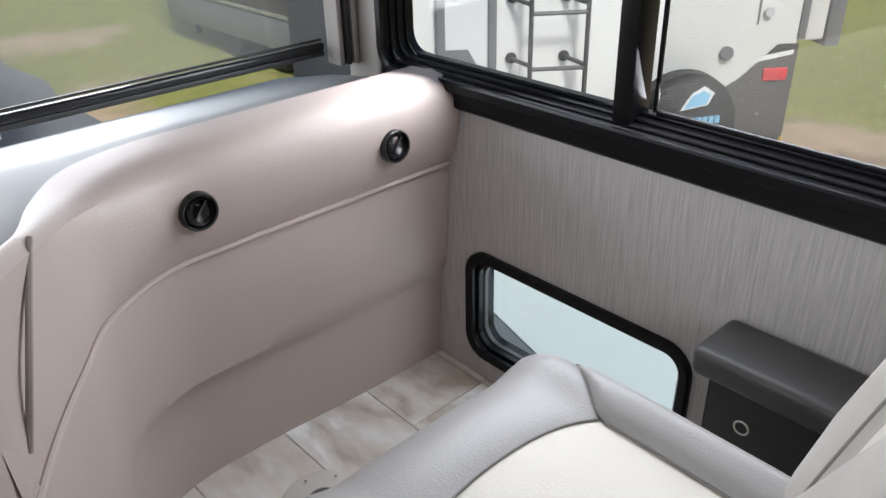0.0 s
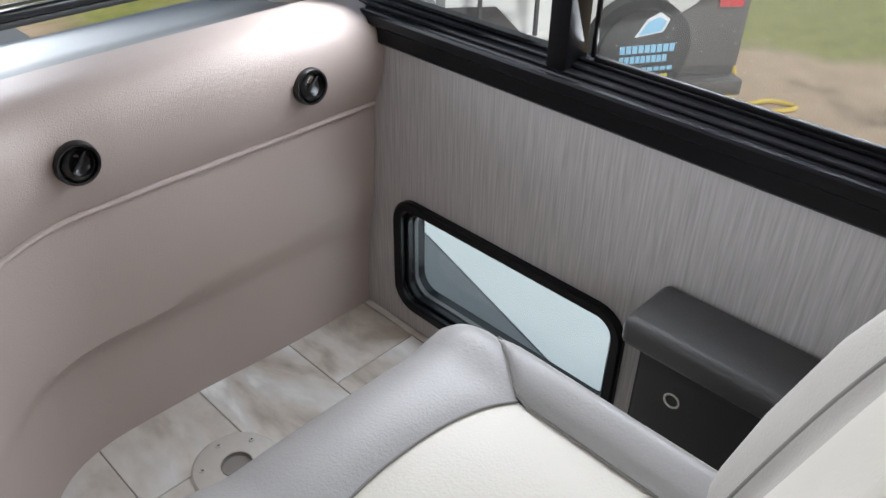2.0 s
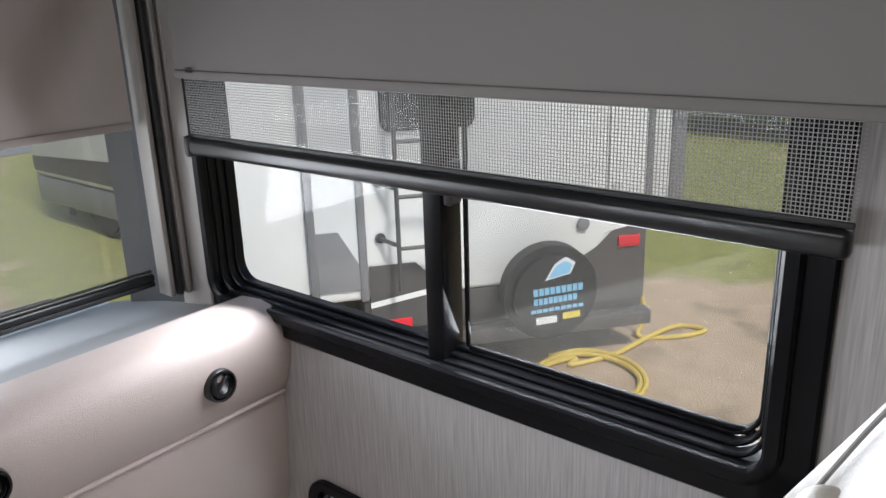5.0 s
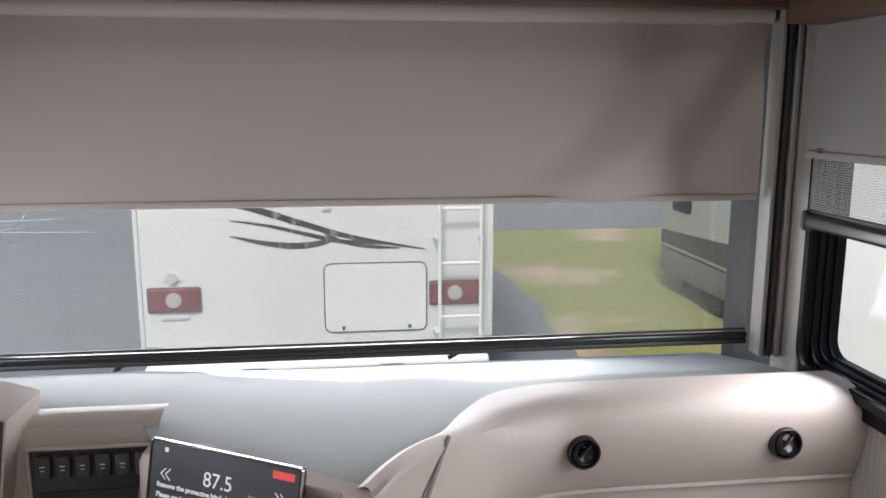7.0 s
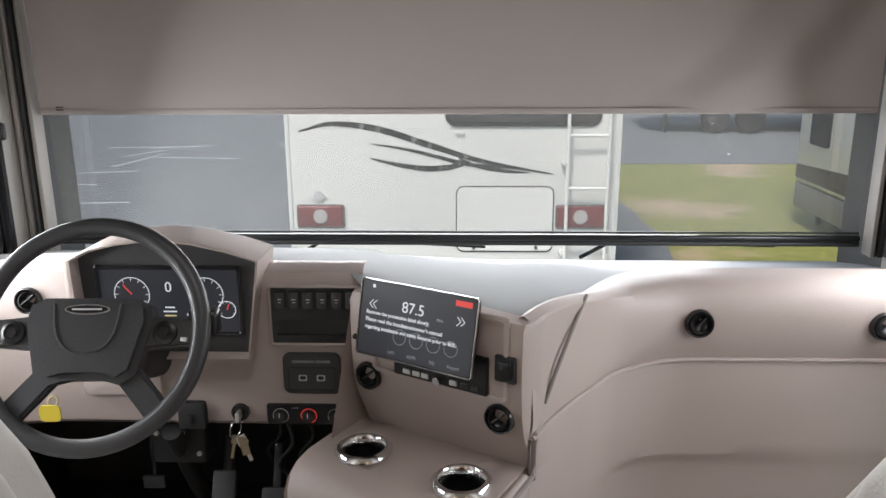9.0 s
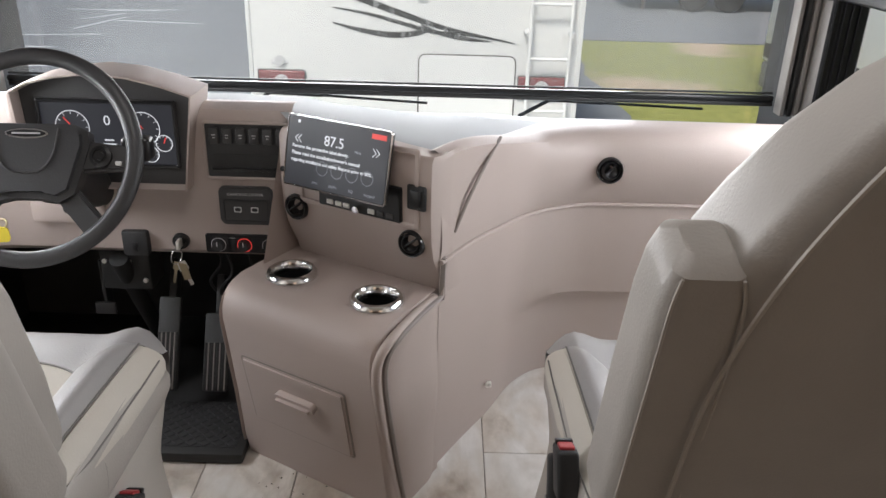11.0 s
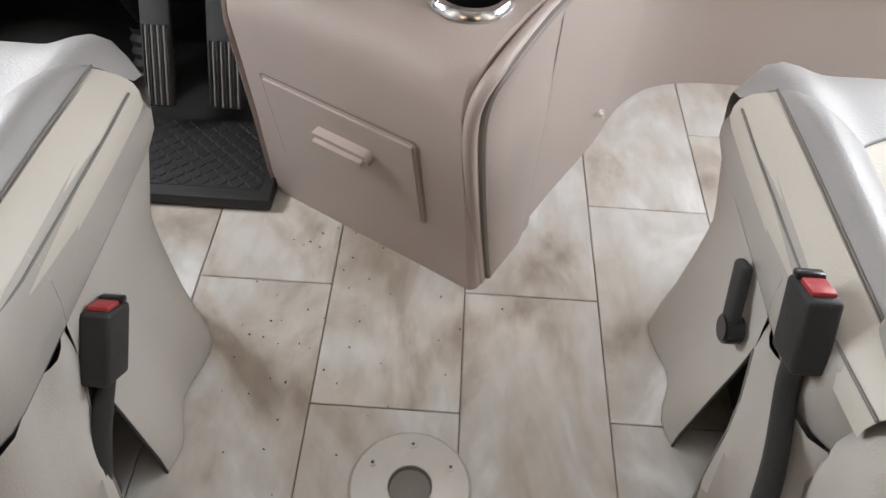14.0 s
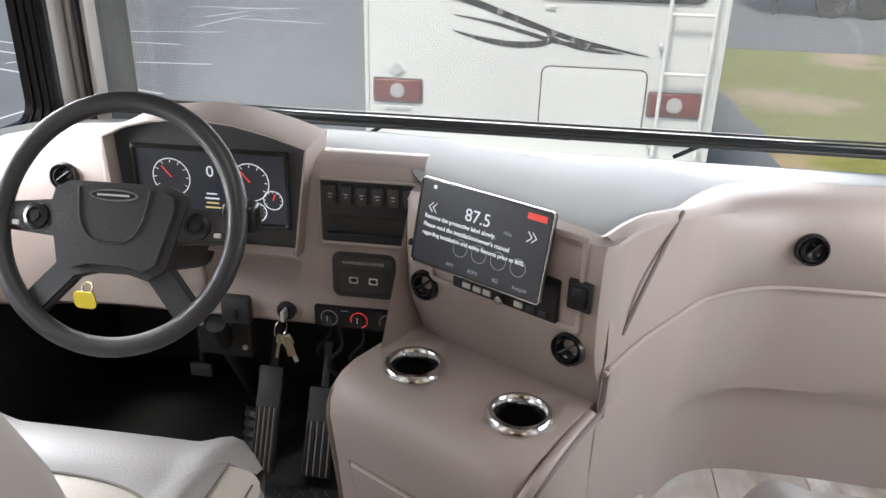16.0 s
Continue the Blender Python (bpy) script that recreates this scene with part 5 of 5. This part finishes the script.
# floor plates for table legs
def leg_plate(x, y, label):
    root = thing("table_leg_socket", label, "floor socket", at=pose(x, y, 0), group="table leg sockets")
    part("flange", lathe([(0.083, 0.001), (0.083, 0.004), (0.079, 0.0075), (0.034, 0.010), (0.030, 0.010), (0.0285, 0.006)], 48), STEEL, root)
    # Shallow cup; its darker grey paints in the shade of a deep steel socket.
    part("cup", lathe([(0.0285, 0.009), (0.0275, 0.0012), (0.0005, 0.0012)], 36), PILLAR, root)
    for k in range(6):
        a = radians(60 * k + 90)
        s = part("screw", cyl(0.0065, 0.0022, 14, m=pose(0.0615 * math.cos(a), 0.0615 * math.sin(a), 0.0085), bev=0.0008), STEEL, root)
        part("slot", box(-0.003, 0.003, -0.0007, 0.0007, 0.0022, 0.0025, m=pose(0.0615 * math.cos(a), 0.0615 * math.sin(a), 0.0085, 0, 0, 30 * k)), BLACK, s, smooth=False)
        part("slot", box(-0.0007, 0.0007, -0.003, 0.003, 0.0022, 0.0025, m=pose(0.0615 * math.cos(a), 0.0615 * math.sin(a), 0.0085, 0, 0, 30 * k)), BLACK, s, smooth=False)


leg_plate(-0.064, 0.176, "round brushed steel table leg socket in floor")
leg_plate(0.600, 0.925, "round brushed steel table leg socket by footwell")


# dirt trodden in by the pedals
random.seed(11)
crumbs = bmesh.new()
for k in range(64):
    x, y = random.gauss(-0.27, 0.10), random.gauss(0.50, 0.17)
    if y > 0.66 or x < -0.36:
        x, y = random.uniform(-0.33, 0.0), random.uniform(0.15, 0.6)
    r = random.uniform(0.0006, 0.0017)
    box(-r, r, -r * 0.6, r * 0.6, 0.0003, 0.0016, bm=crumbs, m=pose(x, y, 0, 0, 0, random.uniform(0, 180)))
tagged(part("floor_crumbs", crumbs, RUBBER, smooth=False), "dark crumbs of dirt scattered on the planks", "dirt", kind="stuff")


# ---------------------------------------------------------------- outside
GZ = -0.95
tagged(part("ground", box(-400, 400, -400, 400, GZ - 0.5, GZ), GROUND, smooth=False), "dry grass and sandy ground with bare patches", "ground", kind="structure")
verge = [(2.15 + 0.05 * math.sin(y * 1.7) + 0.04 * math.sin(y * 4.1), y) for y in [4.0 + 0.4 * k for k in range(25)]]
bm = bmesh.new()
prism([(-40, -30), (2.6, -30), (2.6, 3.9)] + verge + [(60, 13.75), (60, 45), (-40, 45)], 0.010, Matrix.Translation((0, 0, GZ)), bm=bm)
tagged(part("road", bm, ASPHALT, smooth=False), "grey worn asphalt lot with pale cracks", "road", kind="structure")
tagged(part("pavement", prism([(0.85, -3), (3.4, -3), (3.4, 2.45), (2.44, 2.42)], 0.014, Matrix.Translation((0, 0, GZ)), 0.004), CONC, smooth=False), "pale concrete pad beside the coach", "pavement", kind="structure")
line_bm = bmesh.new()
random.seed(4)
for k in range(26):
    x, y = random.uniform(-9, -1.6), random.uniform(5, 17)
    a = random.uniform(-30, 30) + (90 if k % 3 == 0 else 0)
    box(-random.uniform(0.3, 1.1), random.uniform(0.3, 1.0), -0.02, 0.02, 0.0105, 0.0135, bm=line_bm, m=pose(x, y, GZ, 0, 0, a))
tagged(part("crack_sealing", line_bm, CONC, smooth=False), "pale streaks and sealed cracks on the asphalt", "road marking", kind="stuff")


def ladder(root, x0, x1, z0, z1, y, rungs, material, r=0.014, m=None):
    m = m or Matrix()
    for x in (x0, x1):
        bm = tube([m @ Vector((x, y, z0)), m @ Vector((x, y, z1))], r, 10)
        part("ladder_rail", bm, material, root)
    for z in rungs:
        part("rung", tube([m @ Vector((x0, y, z)), m @ Vector((x1, y, z))], r * 0.9, 8), material, root)


def motorhome():
    root = thing("motorhome", "white motorhome with grey swoosh graphics, rear view", "motorhome")
    y0, xl, xr = 5.20, -1.405, 1.115
    part("body", box(xl, xr, y0, y0 + 7.0, -0.50, 2.25, 0.05, 3), WHITE_RV, root)
    part("corner_trim", box(xl - .004, xl + .028, y0 - .006, y0 + .03, -0.50, 2.2, 0.006), WHITE_RV, root)
    part("corner_trim", box(xr - .028, xr + .004, y0 - .006, y0 + .03, -0.50, 2.2, 0.006), WHITE_RV, root)
    part("bumper", box(xl + .03, xr - .03, y0 - 0.10, y0 + .04, -0.76, -0.515, 0.03, 3), WHITE_RV, root)
    part("skirt_line", box(xl, xr, y0 - .006, y0 + .01, -0.50, -0.485, 0.003), GREYTOP, root)
    for x in (-0.62, 0.36):
        part("bumper_step", box(x - .09, x + .09, y0 - 0.107, y0 - 0.09, -0.62, -0.55, 0.008), DARK_RV, root)
    for k in range(9):
        part("siding_line", box(xl + .03, xr - .03, y0 - .002, y0 + .004, 0.62 + 0.16 * k, 0.626 + 0.16 * k), WHITE_RV, root)
    for a, b in ((-1.335, -0.985), (0.655, 1.010)):
        tl = part("tail_lamp", box(a, b, y0 - .026, y0 + .01, -0.135, 0.030, 0.012, 3), TAIL, root)
        part("reversing_lamp", cyl(0.055, 0.02, 22, m=axes(((a + b) / 2, y0 - .022, -0.05), (1, 0, 0), (0, 0, 1), (0, -1, 0)), bev=0.006), CLEAR, tl)
        part("chrome_frame", ring_frame(b - a + .02, 0.185, 0.02, 0.010, 0.012, axes(((a + b) / 2, y0 - .004, -0.0525), (1, 0, 0), (0, 0, 1), (0, -1, 0)), 0.003), DARK_RV, tl)
    mk = part("marker_lamp", cyl(0.042, 0.02, 20, m=axes((-1.17, y0 + .002, 0.10), (1, 0, 0), (0, 0, 1), (0, -1, 0)), bev=0.006), PRINT, root)
    part("marker_base", box(-1.235, -1.105, y0 - .010, y0 + .004, 0.078, 0.100, 0.006), PRINT, mk)
    part("reflector", box(-1.26, -1.06, y0 - .012, y0 + .004, -0.20, -0.17, 0.006), PRINT, root)
    part("roof_lamp", box(-0.12, -0.05, y0 - .015, y0 + .004, 0.565, 0.59, 0.006), PRINT, root)
    ht = part("hatch", prism(round_rect(0.73, 0.50, 0.05), 0.012, axes((0.257, y0, -0.075), (1, 0, 0), (0, 0, 1), (0, -1, 0)), 0.004), WHITE_RV, root)
    part("hatch_seal", ring_frame(0.75, 0.52, 0.06, 0.010, 0.008, axes((0.257, y0, -0.075), (1, 0, 0), (0, 0, 1), (0, -1, 0)), 0.002), DARK_RV, ht)
    for x in (0.02, 0.50):
        part("hatch_latch", cyl(0.014, 0.014, 14, m=axes((x, y0 - .012, -0.295), (1, 0, 0), (0, 0, 1), (0, -1, 0))), DARK_RV, ht)
    wi = part("rear_window", prism(round_rect(1.12, 0.55, 0.07), 0.012, axes((0.385, y0, 0.93), (1, 0, 0), (0, 0, 1), (0, -1, 0)), 0.004), DGLASS, root)
    part("window_trim", ring_frame(1.16, 0.59, 0.08, 0.03, 0.018, axes((0.385, y0, 0.93), (1, 0, 0), (0, 0, 1), (0, -1, 0)), 0.004), ALU, wi)
    # tapering swooshes
    for pts, wd in (([(-1.30, 0.60), (-1.05, 0.655), (-0.7, 0.615), (-0.3, 0.49), (0.1, 0.37), (0.62, 0.275)], 0.050), ([(-0.76, 0.505), (-0.5, 0.465), (-0.25, 0.405), (0.0, 0.345), (0.3, 0.325), (0.62, 0.272)], 0.030),
                    ([(-0.76, 0.395), (-0.55, 0.345), (-0.35, 0.318), (-0.18, 0.325), (-0.06, 0.355), (-0.10, 0.385)], 0.045), ([(-0.1, 0.40), (0.05, 0.335), (0.25, 0.30), (0.45, 0.285)], 0.030)):
        ln = spline([(x, y0 - .0035, z) for x, z in pts], 8)
        n_ = len(ln)
        a, b = [], []
        for i, p in enumerate(ln):
            t = i / (n_ - 1)
            q = wd * math.sin(math.pi * min(1, 0.04 + 0.94 * t)) ** 0.8 / 2
            a.append(p + Vector((0, 0, q)))
            b.append(p - Vector((0, 0, q)))
        bm = loft([a, b])
        bmesh.ops.solidify(bm, geom=bm.faces, thickness=0.002)
        part("swoosh", bm, GREY_RV, root)
    ladder(root, 0.715, 1.015, -0.40, 2.2, y0 - 0.09, (-0.215, 0.18, 0.575, 0.97, 1.37), WHITE_RV, 0.014)
    for z in (-0.34, 0.36, 1.1):
        for x in (0.70, 1.03):
            part("ladder_stud", cyl(0.026, 0.10, 14, 0.016, m=axes((x, y0, z), (1, 0, 0), (0, 0, 1), (0, -1, 0))), PRINT, root)
    for x in (-1.05, 0.78):
        wh = part("wheel", cyl(0.38, 0.26, 28, m=axes((x - .13, y0 + 1.9, GZ + 0.39), (0, 1, 0), (0, 0, 1), (1, 0, 0)), bev=0.04), RUBBER, root)
    return root


motorhome()


def travel_trailer():
    """Seen from its rear corner; local x along the rear wall, y into the trailer."""
    A, B = Vector((3.28, 3.04, 0)), Vector((4.72, 1.90, 0))
    d = (B - A).normalized()
    inn = Vector((-d.y, d.x, 0))
    M = axes((A.x, A.y, 0), d, inn, (0, 0, 1))
    w = (B - A).length
    root = thing("travel_trailer", "white travel trailer with dark lower graphics, ladder", "travel trailer", at=M)
    part("body", box(-0.30, w, 0, 6.0, -0.42, 2.1, 0.03, 3), WHITE_RV, root)
    part("left_panel", box(-0.298, -0.02, -0.006, 0.01, -0.2, 2.0), CONC, root)
    part("slide_out", box(-0.95, -0.302, 0.02, 1.2, -0.36, 2.0, 0.02), WHITE_RV, root)
    part("slide_out", box(w + 0.002, w + 0.17, 0.04, 2.0, -0.02, 2.1, 0.02), WHITE_RV, root)
    part("slide_trim", box(w + 0.171, w + 0.27, 0.03, 2.0, -0.06, 2.1, 0.015), GREY_RV, root)
    part("underbody", box(-0.01, w - .01, 0.0, 5.8, -0.66, -0.422, 0.01), DARK_RV, root)
    for x in (-0.30, -0.005):
        part("corner_moulding", box(x - .02, x + .03, -0.02, 0.02, -0.42, 2.1, 0.006), GREY_RV, root)
    for k, (a, b, zt, zb, mt_) in enumerate(((-0.27, -0.01, 0.03, -0.34, GREY_RV), (0.03, 0.60, -0.20, -0.62, DARK_RV))):
        part("dark_graphic", prism([(a, zb), (b, zb), (b, zb + 0.13), ((a + b) / 2, zt), (a, zt)], 0.005, axes((0, -.0095, 0), (1, 0, 0), (0, 0, 1), (0, -1, 0))), mt_, root)
    part("dark_graphic", prism([(w - 0.55, -0.60), (w - .004, -0.60), (w - .004, -0.02), (w - 0.13, -0.02), (w - 0.34, -0.22), (w - 0.55, -0.34)], 0.006, axes((0, -.002, 0), (1, 0, 0), (0, 0, 1), (0, -1, 0))), DARK_RV, root)
    part("white_stripe", prism([(0.03, -0.47), (0.60, -0.38), (0.60, -0.345), (0.03, -0.435)], 0.004, axes((0, -.014, 0), (1, 0, 0), (0, 0, 1), (0, -1, 0))), WHITE_RV, root)
    part("white_stripe", prism([(w - 0.30, -0.13), (w - 0.03, -0.08), (w - 0.03, -0.055), (w - 0.26, -0.09)], 0.004, axes((0, -.008, 0), (1, 0, 0), (0, 0, 1), (0, -1, 0))), WHITE_RV, root)
    part("end_cap", box(w - 0.02, w + 0.03, -0.01, 0.035, 0.0, 2.1, 0.01), GREY_RV, root)
    part("seam_trim", box(w - 0.28, w - 0.27, -0.006, 0.004, 0.1, 2.1), GREY_RV, root)
    part("bumper", box(-0.05, w + 0.02, -0.10, 0.03, -0.76, -0.662, 0.015), DARK_RV, root)
    for a, z in ((0.13, -0.63), (w - 0.20, -0.235)):
        part("tail_lamp", box(a, a + 0.15, -0.026, 0.002, z, z + 0.075, 0.008), TAILB, root)
    part("port_cap", cyl(0.042, 0.02, 20, m=axes((w - 0.44, -0.002, -0.06), (1, 0, 0), (0, 0, 1), (0, -1, 0)), bev=0.005), GREY_RV, root)
    part("badge", cyl(0.030, 0.012, 18, m=axes((w - 0.22, -0.010, 0.17), (1, 0, 0), (0, 0, 1), (0, -1, 0)), bev=0.003), PRINT, root)
    wi = part("rear_window", prism(round_rect(0.52, 0.62, 0.05), 0.012, axes((0.42, -.002, 0.93), (1, 0, 0), (0, 0, 1), (0, -1, 0)), 0.004), DGLASS, root)
    part("window_trim", ring_frame(0.56, 0.66, 0.06, 0.03, 0.02, axes((0.42, -.002, 0.93), (1, 0, 0), (0, 0, 1), (0, -1, 0)), 0.004), ALU, wi)
    ladder(root, 0.20, 0.52, -0.33, 2.1, -0.13, (-0.07, 0.24, 0.56, 0.88, 1.2), LADG, 0.014)
    for z in (-0.03, 0.31, 1.0):
        for x in (0.11, 0.42):
            part("ladder_stud", tube([(x, 0, z), (x, -0.03, z), (x + 0.09, -0.13, z - .02)], 0.013, 8), LADG, root)
            part("stud_foot", cyl(0.032, 0.02, 16, m=axes((x, 0.0, z), (1, 0, 0), (0, 0, 1), (0, -1, 0)), bev=0.006), LADG, root)
    tr = part("spare_wheel_cover", cyl(0.30, 0.20, 44, m=axes((1.10, -0.10, -0.40), (1, 0, 0), (0, 0, 1), (0, -1, 0)), bev=0.05), RUBBER, root, "black spare wheel cover with blue print")
    F = axes((1.13, -0.3025, -0.40), (1, 0, 0), (0, 0, 1), (0, -1, 0))
    part("badge_outline", prism([(-0.09, 0.10), (0.07, 0.13), (0.10, 0.20), (0.04, 0.24), (-0.03, 0.20)], 0.002, F), WPRINT, tr, smooth=False)
    part("badge_field", prism([(-0.07, 0.11), (0.06, 0.135), (0.08, 0.19), (0.035, 0.215), (-0.025, 0.185)], 0.002, F @ pose(0, 0, 0.0015)), BLUEP, tr, smooth=False)
    for a, b, z, h, mm in ((-0.16, 0.16, 0.035, 0.045, BLUEP), (-0.16, 0.12, -0.025, 0.040, BLUEP), (-0.18, 0.16, -0.085, 0.022, BLUEP), (-0.15, -0.02, -0.15, 0.045, WPRINT), (0.02, 0.13, -0.14, 0.04, YPRINT)):
        n_ = 9 if mm is BLUEP else 1
        for k in range(n_):
            xa = a + (b - a) * k / n_
            part("print_bar", box(xa, xa + (b - a) / n_ * (0.8 if n_ > 1 else 1), z - h / 2, z + h / 2, 0, 0.002, m=F @ pose(0, 0, 0, 0, 0, 3)), mm, tr, smooth=False)
    return root


travel_trailer()
t2 = thing("parked_trailer", "white trailer with grey lower side, parked ahead", "trailer")
part("body", box(3.95, 6.5, 4.1, 8.9, -0.42, 2.3, 0.05, 3), WHITE_RV, t2)
part("lower_skirt", box(3.96, 6.49, 5.6, 8.88, -0.72, -0.422, 0.02), GREY_RV, t2)
part("side_graphic", prism([(-8.85, -0.36), (-6.2, -0.36), (-6.0, -0.05), (-7.0, -0.10), (-8.85, -0.20)], 0.004, axes((3.949, 0, 0), (0, -1, 0), (0, 0, 1), (-1, 0, 0))), DARK_RV, t2)
wi = part("side_window", prism(round_rect(0.5, 0.55, 0.05), 0.012, axes((3.95, 8.3, 0.35), (0, -1, 0), (0, 0, 1), (-1, 0, 0))), DGLASS, t2)
part("corner_moulding", box(3.94, 3.98, 4.09, 4.13, -0.42, 2.3, 0.006), GREY_RV, t2)
for y in (6.6, 7.5):
    part("wheel", cyl(0.34, 0.22, 26, m=axes((3.98, y, GZ + 0.35), (0, 1, 0), (0, 0, 1), (1, 0, 0)), bev=0.03), RUBBER, t2)
part("rear_jack", box(4.2, 4.26, 8.70, 8.76, GZ + .01, -0.5, 0.01), DARK_RV, t2)


def far_trailer(x, y, ln, wd, label, yaw=0.0):
    root = thing("far_trailer", label, "trailer", at=pose(x, y, 0, 0, 0, yaw), group="trailers across the road")
    part("body", box(-ln / 2, ln / 2, -wd / 2, wd / 2, -0.25, 2.3, 0.06, 3), WHITE_RV, root)
    part("chassis", box(-ln / 2 + .2, ln / 2 + 0.9, -wd / 2 + .15, wd / 2 - .15, -0.48, -0.252, 0.02), BLACKM, root)
    for q in (-ln / 4, -ln / 4 + 0.85):
        part("wheel", cyl(0.34, 0.24, 22, m=axes((q, -wd / 2 + .02, GZ + 0.35), (1, 0, 0), (0, 0, 1), (0, 1, 0)), bev=0.03), RUBBER, root)
    for q in (-ln / 2 + .5, ln / 2 - .5):
        part("jack", box(q - .04, q + .04, -0.9, -0.82, GZ + .011, -0.4, 0.01), DARK_RV, root)
    for q in (-ln / 5, ln / 4):
        part("window", prism(round_rect(0.9, 0.6, 0.06), 0.01, axes((q, -wd / 2, 1.1), (1, 0, 0), (0, 0, 1), (0, -1, 0))), DGLASS, root)
    part("stripe", box(-ln / 2 + .1, ln / 2 - .1, -wd / 2 - .006, -wd / 2 + .004, 0.05, 0.30), GREY_RV, root)


far_trailer(7.5, 19.5, 6.5, 2.4, "white trailer with dark chassis across the road")
far_trailer(16.0, 20.0, 6.5, 2.4, "white trailer with dark chassis across the road")
far_trailer(12.5, 7.5, 5.5, 2.4, "white trailer parked beyond the grass", 80)
far_trailer(13.5, 2.0, 5.5, 2.4, "white trailer parked beyond the grass", 80)

hose = thing("water_hose", "yellow garden hose coiled on the sandy ground", "hose")
pts = [(4.85, 2.02, -0.50), (4.88, 1.95, -0.80), (4.80, 1.95, GZ + .02), (4.95, 1.72, GZ + .02), (5.15, 1.62, GZ + .02), (5.12, 1.80, GZ + .02), (4.80, 1.88, GZ + .03), (4.45, 1.95, GZ + .02), (4.15, 2.10, GZ + .02)]
for k in range(22):
    a = k * 0.62
    r = 0.28 + 0.012 * math.sin(k * 1.3) + 0.004 * k
    pts.append((4.02 + r * math.cos(a + 0.8) * 1.1, 1.92 + r * math.sin(a + 0.8), GZ + 0.025 + 0.004 * (k // 10)))
part("coil", tube(spline(pts, 6), 0.017, 8), YHOSE, hose)

# wipers outside the glass, and the coach's own white nose below it
for x0, x1, z1 in ((-0.50, 0.0, 0.600), (0.46, 0.94, 0.606)):
    wp = thing("windscreen_wiper", "black wiper arm and blade resting on windscreen", "wiper", group="windscreen wipers")
    part("arm", tube([(x0 - 0.10, 1.90, 0.545), (x0, 1.86, 0.615), (x0 + 0.18, 1.845, 0.612)], 0.007, 8), BLACK, wp)
    part("blade", tube([(x0 - 0.05, 1.84, 0.622), (x0 + .2, 1.842, 0.612), (x1 + .04, 1.842, z1 - .004)], 0.005, 6), BLACKM, wp)
nose = thing("coach_nose", "white sloping fibreglass nose below the windscreen", "body panel", kind="structure")
rows = [[(x, y, z) for x in (WL - .05, -0.6, 0, 0.6, WR + .05)] for y, z in ((1.855, 0.53), (1.93, 0.52), (2.02, 0.45), (2.06, 0.2), (2.06, -0.6))]
part("panel", loft(rows), WHITE_RV, nose)
# ---------------------------------------------------------------- floor planks, last
PW, PL = 0.2182, 0.4465
me = finish(box(-PW / 2 + .0009, PW / 2 - .0009, -PL / 2 + .0009, PL / 2 - .0009, -0.006, 0.0, 0.0012, 1), "plank", PLANK, smooth=False)
for c in range(-5, 5):
    off = 0.297 if c % 2 else 0.0745
    for r in range(-6, 4):
        y = off + PL * (r + 0.5)
        if y > 1.55:
            continue
        ob = new("plank", me)
        ob.parent = floor
        ob.location = ((c + 0.5) * PW - 0.001, y, 0)
edge_me = finish(box(-0.0085, 0.0085, -PL / 2 + .0009, PL / 2 - .0009, -0.006, 0.0, 0.001, 1), "plank_strip", PLANK, smooth=False)
for r in range(-6, 4):
    ob = new("plank", edge_me)
    ob.parent = floor
    ob.location = (1.1, 0.297 + PL * (r + 0.5), 0)
